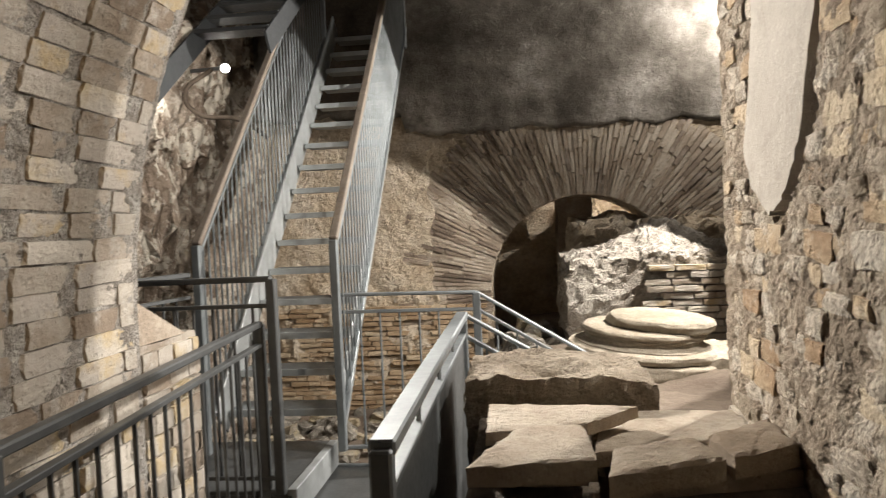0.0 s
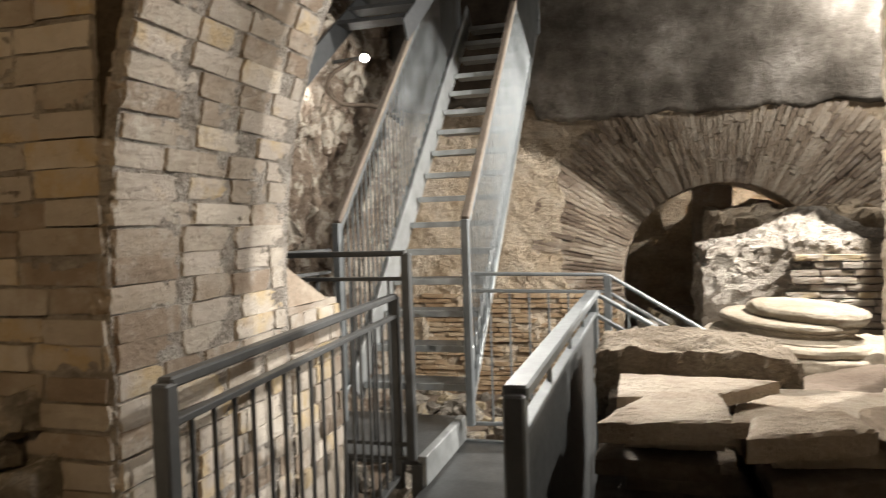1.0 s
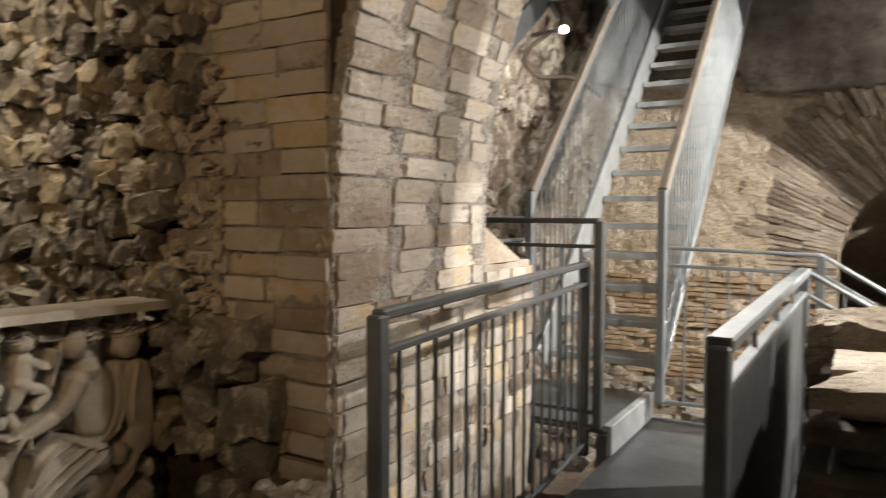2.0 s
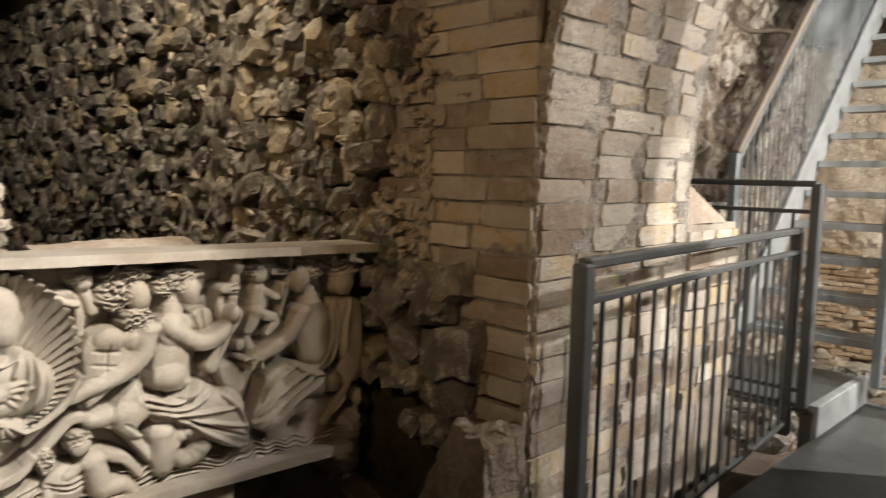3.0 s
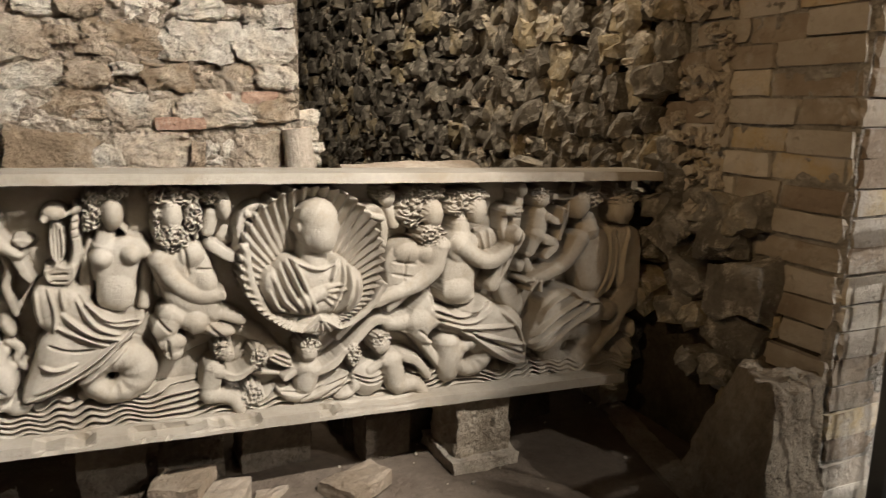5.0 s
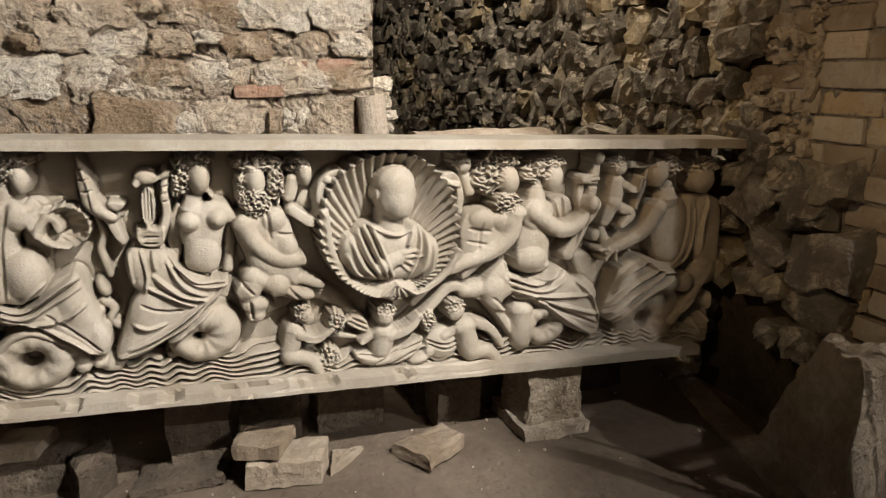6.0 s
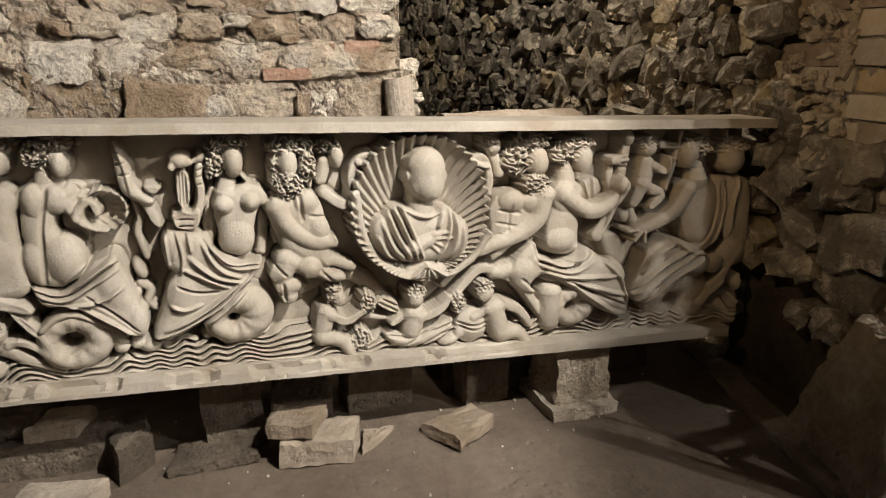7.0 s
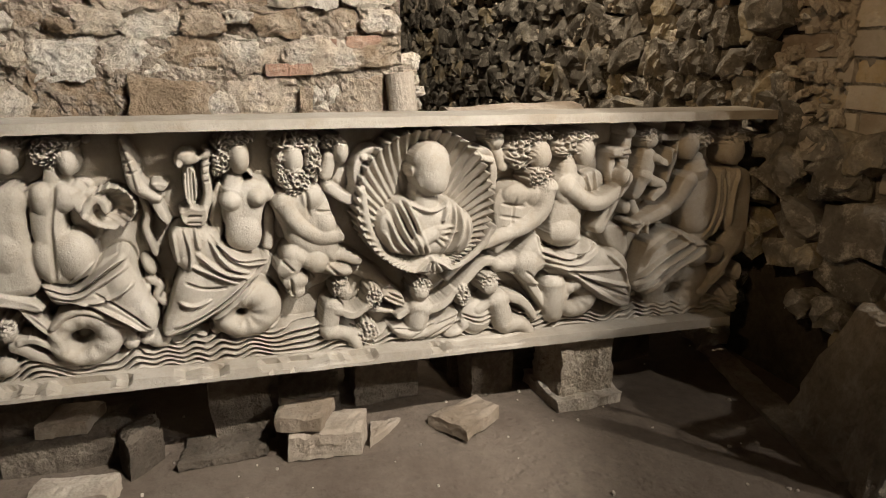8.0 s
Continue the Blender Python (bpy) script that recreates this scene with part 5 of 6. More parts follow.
def build_relief_panel():
    ob = thing("relief_panel", "pale marble sarcophagus front carved in deep relief", "sarcophagus")
    part("body", shear(rough_box((PANEL_X - 0.24, PANEL_Y0, PANEL_Z0), (PANEL_X - 0.170, PANEL_Y1, PANEL_Z1 - 0.02), 0.1, 0.003)), MARBLE, ob)
    part("rim", shear(rough_box((PANEL_X - 0.19, PANEL_Y0 - 0.02, PANEL_Z1 - 0.030), (PANEL_X, PANEL_Y1 + 0.02, PANEL_Z1), 0.012, 0.0016, 14.0)), MARBLE, ob)
    part("foot_rim", chipped_foot(), MARBLE, ob, "chipped lower edge")
    f = Relief(PANEL_Y0, PANEL_Y1 - 0.004, 1000, lambda y: low_edge(y) + 0.02, lambda y: high_edge(y) - 0.018, 310)
    carve(f)
    # the drill has cut along the edges of the forms, and wear has softened them
    soft = f.h
    for _ in range(5):
        soft = eased(soft)
    f.h = eased(f.h + 0.32 * (f.h - soft), 0.5)
    n, m = f.y.shape
    verts = np.stack([PANEL_X - 0.142 + 1.2 * f.h, f.y, f.z], -1).reshape(-1, 3)
    k = np.arange(n * m).reshape(n, m)
    faces = np.stack([k[:-1, :-1], k[1:, :-1], k[1:, 1:], k[:-1, 1:]], -1).reshape(-1, 4)
    relief = new("relief", mesh_of("relief", verts.tolist(), faces.tolist(), MARBLE, True))
    relief.parent = ob
    tagged(relief, "crowded carved figures, shells and waves")


build_relief_panel()

# ---- loose stones ----


def quad_slab(corners, z_top, thick, step=0.04, amp=0.008, seed=0.0, slope=(0, 0)):
    """A rough slab over four corners given in the plan; slope: rise along x and y."""
    size = max((Vector(corners[1]) - Vector(corners[0])).length, 0.05), max((Vector(corners[3]) - Vector(corners[0])).length, 0.05)
    bm = rough_box((0, 0, 0), (size[0], size[1], thick), step, amp, 11.0, seed, 0.7)
    a, b, c, d = [Vector((*p, 0)) for p in corners]
    for v in bm.verts:
        u, w = v.co.x / size[0], v.co.y / size[1]
        p = a.lerp(b, u).lerp(d.lerp(c, u), w)
        side = min(max(u, 0) * size[0], max(1 - u, 0) * size[0], max(w, 0) * size[1], max(1 - w, 0) * size[1])
        worn = 0.28 * math.exp(-side / 0.010) * (0.25 + max(0.0, noise.noise(p * 13)) + 0.6 * max(0.0, noise.noise(p * 31)))
        v.co.z -= min(0.03, thick * worn) * (1 if v.co.z > thick * 0.5 else 0)
        v.co = Vector((p.x, p.y, z_top - thick + v.co.z + slope[0] * (p.x - a.x) + slope[1] * (p.y - a.y)))
    return bm


def loose(name, label, category, bm, material, group=""):
    return tagged(part(name, bm, material), label, category, group)


PILE = "stone slabs stacked beside the walkway"
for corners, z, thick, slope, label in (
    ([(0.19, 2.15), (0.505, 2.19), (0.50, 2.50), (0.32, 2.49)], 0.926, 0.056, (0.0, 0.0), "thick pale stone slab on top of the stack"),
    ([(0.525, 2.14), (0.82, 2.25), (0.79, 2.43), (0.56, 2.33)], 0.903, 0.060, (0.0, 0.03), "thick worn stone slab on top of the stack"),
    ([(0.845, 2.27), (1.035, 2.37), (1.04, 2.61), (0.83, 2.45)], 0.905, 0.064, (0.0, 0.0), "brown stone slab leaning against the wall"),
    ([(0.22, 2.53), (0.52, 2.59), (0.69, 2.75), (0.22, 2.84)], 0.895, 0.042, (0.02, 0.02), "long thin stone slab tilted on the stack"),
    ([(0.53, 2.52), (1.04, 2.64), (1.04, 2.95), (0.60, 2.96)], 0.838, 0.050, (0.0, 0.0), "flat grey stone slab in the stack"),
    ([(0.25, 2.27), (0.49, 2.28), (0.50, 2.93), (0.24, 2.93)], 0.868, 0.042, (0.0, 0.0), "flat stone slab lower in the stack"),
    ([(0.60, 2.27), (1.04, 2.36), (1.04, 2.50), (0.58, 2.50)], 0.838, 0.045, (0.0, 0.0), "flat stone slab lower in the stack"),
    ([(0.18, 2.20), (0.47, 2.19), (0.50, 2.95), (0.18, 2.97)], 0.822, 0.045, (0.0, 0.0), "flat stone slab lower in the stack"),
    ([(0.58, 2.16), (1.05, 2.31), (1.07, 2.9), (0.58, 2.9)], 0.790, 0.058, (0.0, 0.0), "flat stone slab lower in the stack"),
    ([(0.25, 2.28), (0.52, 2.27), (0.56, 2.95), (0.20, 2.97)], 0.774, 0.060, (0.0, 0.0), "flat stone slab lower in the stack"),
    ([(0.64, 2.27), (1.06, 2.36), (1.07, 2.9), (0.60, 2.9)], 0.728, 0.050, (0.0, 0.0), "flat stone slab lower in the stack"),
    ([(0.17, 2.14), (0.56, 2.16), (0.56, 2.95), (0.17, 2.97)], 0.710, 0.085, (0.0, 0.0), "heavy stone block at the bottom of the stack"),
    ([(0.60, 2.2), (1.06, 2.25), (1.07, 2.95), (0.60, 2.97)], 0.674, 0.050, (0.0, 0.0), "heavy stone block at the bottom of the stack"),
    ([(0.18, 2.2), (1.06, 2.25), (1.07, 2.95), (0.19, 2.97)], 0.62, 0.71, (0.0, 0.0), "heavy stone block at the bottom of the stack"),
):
    # slabs below 0.83 take the darker stone: shade of the stack put into colour
    loose("stone_slab", label, "stone slab", quad_slab(corners, z, thick, 0.016, 0.0030, z * 37 + corners[0][0], slope), SLAB_STONE if z > 0.83 else SHADED_BROWN_STONE, PILE)


def hollowed_block():
    bm = rough_box((0.13, 3.0, 0.50), (0.80, 3.55, 0.945), 0.02, 0.013, 7.0, 11.0, 0.9)
    for v in bm.verts:
        if v.co.z > 0.75:
            dip = math.exp(-((v.co.x - 0.42) / 0.11) ** 2 - ((v.co.y - 3.22) / 0.09) ** 2)
            v.co.z -= 0.12 * dip + 0.16 * max(0, v.co.x - 0.58) + 0.022 * noise.noise(v.co * 6)
    return bm


loose("stone_block", "weathered stone block with a hollow in its top", "stone block", hollowed_block(), HOLLOW_STONE)


def turned(name, profile, parent, seed, wear):
    """A turned stone ring with chips and worn edges."""
    n, fine = 84, []
    for (ra, za), (rb, zb) in zip(profile, profile[1:]):
        fine += [(ra + (rb - ra) * t / 4, za + (zb - za) * t / 4) for t in range(4)]
    fine.append(profile[-1])
    verts, faces = [], []
    for r, z in fine:
        for k in range(n):
            a = 2 * math.pi * k / n
            p = Vector((r * math.cos(a), r * math.sin(a), z))
            q = Vector((p.x, p.y, p.z * 2.5))
            chip = max(0.0, noise.noise(q * 4 + Vector((seed, 1, 8))) - 0.12) * wear + max(0.0, noise.noise(q * 11 + Vector((seed, 4, 2))) - 0.3) * wear * 0.3
            k_in = 1 - 0.6 * chip * (1 if r > 0.3 else 0)
            p = Vector((p.x * k_in, p.y * k_in, p.z)) + 0.008 * noise.noise_vector(p * 12) + 0.0025 * noise.noise_vector(p * 37)
            verts.append(p)
    for i in range(len(fine) - 1):
        for k in range(n):
            a, b = i * n + k, i * n + (k + 1) % n
            faces.append((a, a + n, b + n, b))
    ob = new(name, mesh_of(name, verts, faces, COLUMN_STONE, True))
    ob.parent = parent
    return ob


def column_base():
    """An Attic base: broken plinth, two rolls and a hollow between, chipped and tilted."""
    ob = thing("column_base", "worn marble column base with rolled mouldings", "column base")
    top = turned("upper_disc", [(0.0, 0.44), (0.27, 0.435), (0.31, 0.42), (0.325, 0.39), (0.32, 0.345), (0.30, 0.325), (0.0, 0.325)], ob, 3, 0.30)
    top.location = (0.10, -0.02, 0.0)
    turned("upper_roll", [(0.0, 0.335), (0.335, 0.335), (0.362, 0.325), (0.372, 0.30), (0.36, 0.278), (0.345, 0.272), (0.0, 0.27)], ob, 5, 0.2)
    turned("hollow", [(0.0, 0.274), (0.352, 0.274), (0.356, 0.264), (0.342, 0.25), (0.346, 0.225), (0.37, 0.205), (0.40, 0.198), (0.402, 0.186), (0.0, 0.183)], ob, 9, 0.12)
    turned("lower_roll", [(0.0, 0.187), (0.41, 0.187), (0.442, 0.172), (0.455, 0.145), (0.448, 0.115), (0.425, 0.10), (0.0, 0.098)], ob, 14, 0.16)
    turned("plinth", [(0.0, 0.10), (0.455, 0.10), (0.475, 0.09), (0.48, 0.0), (0.46, -0.05), (0.0, -0.06)], ob, 21, 0.3)
    ob.matrix_basis = pose(1.15, 5.55, 0.475, 3, 4, 20) @ Matrix.Diagonal((1.14, 1.14, 0.80, 1))
    return ob


column_base()
loose("stone_slab", "broken pale slab beside the column base", "stone slab", quad_slab([(1.5, 5.2), (2.1, 5.25), (2.2, 5.7), (1.6, 5.8)], 0.56, 0.12, 0.05, 0.015, 4.0, (0, 0.05)), COLUMN_STONE)


def rubble_pier():
    """A stump of masonry with a broken, layered cap of lime and rubble."""
    ob = thing("ruined_pier", "ruined masonry pier with flaking white lime", "ruined pier")
    part("core", rough_box((0.73, 6.6, 0.1), (2.9, 8.2, 1.0), 0.05, 0.04, 4.0, 21.0, 0.8), PALE_PIER, ob)
    bm = rough_box((0.76, 6.62, 0.97), (2.88, 8.18, 1.14), 0.035, 0.035, 5.0, 23.0, 0.9)
    for v in bm.verts:
        if v.co.z > 1.05:
            lift = 0.30 * math.exp(-((v.co.x - 1.65) / 0.45) ** 2 - ((v.co.y - 7.4) / 0.6) ** 2) + 0.06 * noise.noise(v.co * 7)
            v.co.z += round(lift / 0.045) * 0.045 * 0.6 + lift * 0.4
    part("cap", bm, PALE_PIER, ob, "broken layered cap of lime and rubble")
    return ob


PALE_PIER = rock_material("limewashed_rubble", [(0.3, (0.26, 0.23, 0.2)), (0.55, (0.42, 0.38, 0.33)), (0.75, (0.54, 0.51, 0.45))], (0.62, 0.59, 0.54), 2.6, 24, 0.93, 0.03, 0.0, 0.8)
ruined_pier = rubble_pier()
tagged(part("inner_pier", rough_box((0.80, 9.15, -0.5), (1.22, 9.6, 1.9), 0.07, 0.02, 5, 2), ARCH_BRICK), "brick pier inside the arched recess", "pier")
tagged(part("earth_mound", rough_box((0.9, 8.3, 0.1), (2.9, 9.9, 1.45), 0.08, 0.12, 2.5, 31, 0.7), EARTH_WALL), "mound of earth and rubble in the recess", "mound")

# stones under and before the panel
UNDER = "stones under the relief panel"
loose("support_block", "crumbling stone block carrying the relief panel", "stone block", rough_box((-2.05, 1.19, 0.03), (-1.835, 1.395, 0.277), 0.018, 0.014, 11, 3, 0.6), PALE_STONE)
loose("base_stone", "flat broken stone under the support block", "stone block", rough_box((-2.08, 1.165, -0.02), (-1.79, 1.42, 0.045), 0.02, 0.012, 11, 5, 0.6), PALE_STONE)
# darkened by colour for the shade under the panel
loose("support_block", "stone block carrying the relief panel, darkened as in shade", "stone block", rough_box((-2.22, 0.04, -0.02), (-2.0, 0.23, 0.32), 0.03, 0.016, 8, 9, 0.6), SHADED_BROWN_STONE)
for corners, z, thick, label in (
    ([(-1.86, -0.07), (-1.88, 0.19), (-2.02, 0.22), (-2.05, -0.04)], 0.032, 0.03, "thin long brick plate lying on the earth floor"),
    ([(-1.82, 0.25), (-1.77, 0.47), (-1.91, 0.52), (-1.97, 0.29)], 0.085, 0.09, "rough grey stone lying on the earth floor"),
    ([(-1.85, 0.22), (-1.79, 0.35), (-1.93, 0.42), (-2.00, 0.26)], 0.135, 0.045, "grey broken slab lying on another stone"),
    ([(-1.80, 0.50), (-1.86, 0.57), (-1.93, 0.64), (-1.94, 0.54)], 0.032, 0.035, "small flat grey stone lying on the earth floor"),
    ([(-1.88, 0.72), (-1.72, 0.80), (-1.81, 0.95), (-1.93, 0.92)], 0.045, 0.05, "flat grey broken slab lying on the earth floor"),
    ([(-2.08, 0.52), (-2.09, 0.75), (-2.3, 0.80), (-2.3, 0.52)], 0.17, 0.18, "angular stone block under the relief panel, darkened as in shade"),
    ([(-1.99, 0.92), (-2.03, 1.10), (-2.25, 1.12), (-2.2, 0.9)], 0.18, 0.19, "angular stone block under the relief panel, darkened as in shade"),
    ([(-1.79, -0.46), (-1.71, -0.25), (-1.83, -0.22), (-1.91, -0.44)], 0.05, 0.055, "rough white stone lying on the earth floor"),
    ([(-2.0, -0.56), (-1.98, -0.24), (-2.2, -0.20), (-2.2, -0.56)], 0.115, 0.12, "flat stone in a loose stack, darkened as in shade"),
    ([(-1.87, -0.20), (-1.96, -0.11), (-2.08, -0.13), (-1.98, -0.24)], 0.13, 0.135, "slab standing on edge, darkened as in shade"),
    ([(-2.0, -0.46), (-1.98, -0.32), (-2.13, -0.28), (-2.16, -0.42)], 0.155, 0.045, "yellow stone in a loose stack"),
    ([(-2.04, -0.56), (-2.03, -0.44), (-2.2, -0.38), (-2.2, -0.56)], 0.20, 0.09, "flat stone in a loose stack, darkened as in shade"),
    ([(-2.10, 0.26), (-2.08, 0.46), (-2.3, 0.48), (-2.3, 0.28)], 0.15, 0.16, "stone block under the relief panel, darkened as in shade"),
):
    # stones set back under the panel carry its shade in their darker colour
    loose("loose_stone", label, "stone", quad_slab(corners, z, thick, 0.016, 0.007, z * 91 + corners[0][1] * 5, (0.06, 0.1 * math.sin(z * 300))), SLAB_STONE if "grey" in label or "white" in label or "yellow" in label else SHADED_BROWN_STONE, UNDER)
loose("kerb_stone", "long narrow kerb stone lying in the earth floor", "kerb stone", quad_slab([(-1.14, 1.70), (-1.12, 1.80), (-2.2, 2.10), (-2.2, 1.99)], 0.03, 0.05, 0.03, 0.006, 3.0), HOLLOW_STONE)


def boulder(lo, hi, seed, jag, lean=(0, 0)):
    bm = rough_box(lo, hi, 0.045, jag, 4.5, seed, 0.6)
    c = (Vector(lo) + Vector(hi)) / 2
    h = hi[2] - lo[2]
    for v in bm.verts:
        t = (v.co.z - lo[2]) / h
        v.co.x = c.x + (v.co.x - c.x) * (1 - 0.55 * t) + lean[0] * t
        v.co.y = c.y + (v.co.y - c.y) * (1 - 0.35 * t) + lean[1] * t - 0.38 * (v.co.x - c.x)
        v.co.z -= 0.25 * max(0.0, c.x - v.co.x) * t
    return bm


loose("boulder", "large grey stone leaning at the foot of the pier", "boulder", boulder((-1.57, 1.80, -0.03), (-1.06, 2.1, 0.46), 5, 0.038, (0.08, 0.05)), HOLLOW_STONE)

# masonry stub and tile at the far side of the arch
stub = loose("masonry_stub", "low brick stub of masonry behind the pier", "masonry stub", rough_box((-1.6, 3.0, -0.6), (-1.10, 3.48, 1.085), 0.05, 0.015, 6, 13, 0.5), YELLOW_BRICK)
bm = bmesh.new()
low = [bm.verts.new(p) for p in ((-1.11, 2.99, 1.09), (-1.09, 3.36, 1.09), (-1.14, 3.0, 1.29), (-1.14, 2.99, 1.09), (-1.125, 3.36, 1.09), (-1.165, 3.0, 1.29))]
for f in ((0, 1, 2), (5, 4, 3), (0, 3, 4, 1), (1, 4, 5, 2), (2, 5, 3, 0)):
    bm.faces.new([low[i] for i in f])
loose("roof_tile", "broken pale tile leaning against the pier", "tile", bm, TERRACOTTA)

# behind the panel: pipe, tiles, masonry stub
pale_stub = loose("masonry_stub", "low masonry stub beside the pale pier", "masonry stub", rough_box((-3.1, 0.80, -0.05), (-2.69, 0.95, 1.19), 0.03, 0.03, 7, 17, 0.8), PIER_MORTAR)


def tube(a, b, r, wall, sides=20):
    a, b = Vector(a), Vector(b)
    q = (b - a).to_track_quat("Z", "Y").to_matrix()
    bm = bmesh.new()
    rings = []
    for p, rr in ((a, r), (b, r), (b, r - wall), (a, r - wall)):
        rings.append([bm.verts.new(p + q @ Vector((rr * math.cos(2 * math.pi * k / sides), rr * math.sin(2 * math.pi * k / sides), 0))) for k in range(sides)])
    for i in range(4):
        for k in range(sides):
            bm.faces.new((rings[i][k], rings[i][(k + 1) % sides], rings[(i + 1) % 4][(k + 1) % sides], rings[(i + 1) % 4][k]))
    return bm


loose("clay_pipe", "broken terracotta pipe leaning against the pier", "pipe", tube((-2.42, 0.92, 0.0), (-2.53, 0.83, 1.13), 0.055, 0.012), TERRACOTTA)


def curved_tile(y0, y1, x, z, r, name_seed):
    bm = bmesh.new()
    n, m = 12, 10
    outer, inner = [], []
    for ring, rr in ((outer, r), (inner, r - 0.018)):
        for j in range(m + 1):
            y = y0 + (y1 - y0) * j / m
            row = []
            for i in range(n + 1):
                a = math.pi * (0.12 + 0.76 * i / n)
                w = 0.008 * noise.noise((y * 8, a * 2, name_seed))
                row.append(bm.verts.new((x + (rr + w) * 1.6 * math.cos(a), y, z + (rr + w) * math.sin(a))))
            ring.append(row)
    for ring, turn in ((outer, 1), (inner, -1)):
        for j in range(m):
            for i in range(n):
                f = (ring[j][i], ring[j][i + 1], ring[j + 1][i + 1], ring[j + 1][i])
                bm.faces.new(f[::turn])
    for j in range(m):
        for i in (0, n):
            bm.faces.new((outer[j][i], outer[j + 1][i], inner[j + 1][i], inner[j][i]))
    for i in range(n):
        for j in (0, m):
            bm.faces.new((outer[j][i], outer[j][i + 1], inner[j][i + 1], inner[j][i]))
    return bm


# near-black colour stands in for the shade behind the panel
loose("earth_bank", "bank of earth behind the relief panel", "earth bank", rough_box((-2.52, 0.9, -0.05), (-2.10, 1.75, 0.93), 0.06, 0.03, 5, 41, 0.6), SHADED_DARK_MORTAR)
loose("roof_tile", "curved terracotta roof tile lying behind the panel", "tile", curved_tile(0.90, 1.12, -2.2, 0.93, 0.09, 1), TERRACOTTA, "terracotta tiles behind the panel")
loose("roof_tile", "curved terracotta roof tile lying behind the panel", "tile", curved_tile(1.05, 1.42, -2.24, 0.935, 0.09, 2), TERRACOTTA, "terracotta tiles behind the panel")

# ---- lamp and cables by the stair ----
EMIT, en, el = nodes_of("lamp_glass")
en["Principled BSDF"].inputs["Emission Color"].default_value = (1, 0.95, 0.86, 1)
en["Principled BSDF"].inputs["Emission Strength"].default_value = 30


def build_floodlight():
    ob = thing("floodlight", "lit white floodlight on a bracket beside the stair", "lamp", at=(-2.06, 6.3, 2.9))
    bm = bmesh.new()
    bmesh.ops.create_cone(bm, cap_ends=True, segments=24, radius1=0.028, radius2=0.042, depth=0.13)
    bm.transform(look((0, 0, 0), (0.35, -0.8, -0.35)) @ Matrix.Rotation(math.pi, 4, "X"))
    part("housing", bm, PAINTED, ob)
    bm = bmesh.new()
    bmesh.ops.create_cone(bm, cap_ends=True, segments=24, radius1=0.036, radius2=0.030, depth=0.012)
    bm.transform(Matrix.Translation(Vector((0.35, -0.8, -0.35)).normalized() * 0.068) @ look((0, 0, 0), (0.35, -0.8, -0.35)))
    part("glass", bm, EMIT, ob, "glowing lamp glass")
    part("bracket", bar((-0.02, 0.03, 0.0), (-0.5, 0.3, 0.05), 0.03, 0.03), PAINTED, ob)


build_floodlight()


def cable(name, label, points, r):
    c = bpy.data.curves.new(name, "CURVE")
    c.dimensions, c.bevel_depth, c.bevel_resolution = "3D", r, 2
    s = c.splines.new("BEZIER")
    s.bezier_points.add(len(points) - 1)
    for b, p in zip(s.bezier_points, points):
        b.co, b.handle_left_type, b.handle_right_type = p, "AUTO", "AUTO"
    c.materials.append(DARK_WOOD)
    return tagged(new(name, c), label, "cable")


cable("cable", "dark cable looping from the floodlight along the rock", [(-2.2, 6.35, 2.9), (-2.42, 6.3, 2.7), (-2.3, 6.25, 2.52), (-1.95, 6.3, 2.45), (-1.75, 6.4, 2.3)], 0.02)
tagged(part("door_1", rough_box((-1.95, 8.36, 2.9), (-0.95, 8.44, 4.5), 0.3, 0.004), DARK_WOOD), "dark boarded doorway at the head of the stair", "door", kind="structure")

# ---- masonry pieces ----
rnd = random.Random(5)
BRICKS = [chunk_mesh("brick", 100 + k, YELLOW_BRICK, 0.10, 0.03, False, 4, 0.018) for k in range(14)]
STONES = [chunk_mesh("stone", 200 + k, TUFF, 0.22, 0.17, False, 4, 0.035) for k in range(16)]
STONES_FAR = [chunk_mesh("stone_far", 220 + k, TUFF_JOINED, 0.22, 0.18, False, 3, 0.04) for k in range(16)]
PIERS = [chunk_mesh("stone", 340 + k, PIER_STONE, 0.30, 0.15, False, 8, 0.050) for k in range(16)]
PALES = [chunk_mesh("stone", 240 + k, PALE_STONE, 0.26, 0.07, False, 5, 0.020) for k in range(12)]
OCHRES = [chunk_mesh("brick", 140 + k, OCHRE_BRICK, 0.14, 0.05, False, 4, 0.02) for k in range(8)]
REDS = [chunk_mesh("brick", 260 + k, RED_BRICK, 0.08, 0.03) for k in range(4)]
VOUSSOIRS = [chunk_mesh("voussoir", 280 + k, ARCH_BRICK, 0.04, 0.02) for k in range(6)]
COURSES = [chunk_mesh("course_brick", 300 + k, ARCH_BRICK_JOINED, 0.08, 0.04) for k in range(6)]


def bed(name, place, nu, nv, parent, amp, material, label="", dent=None):
    """An uneven skin of mortar over a face: place(u, v) gives the point and the normal for u and v from 0 to 1."""
    verts, faces = [], []
    for i in range(nu + 1):
        for j in range(nv + 1):
            p, n = place(i / nu, j / nv)
            d = amp * (noise.noise(p * 9) + 0.7 * noise.noise(p * 23) + 0.5 * noise.noise(p * 51) + 0.3 * noise.noise(p * 97))
            edge = i in (0, nu) or j in (0, nv)
            verts.append(p + n * ((d if not edge else -0.03) + (dent(p) if dent else 0)))
    for i in range(nu):
        for j in range(nv):
            k = i * (nv + 1) + j
            faces.append((k, k + nv + 1, k + nv + 2, k + 1))
    ob = new(name, mesh_of(name, verts, faces, material))
    ob.parent = parent
    if label:
        tagged(ob, label)
    return ob


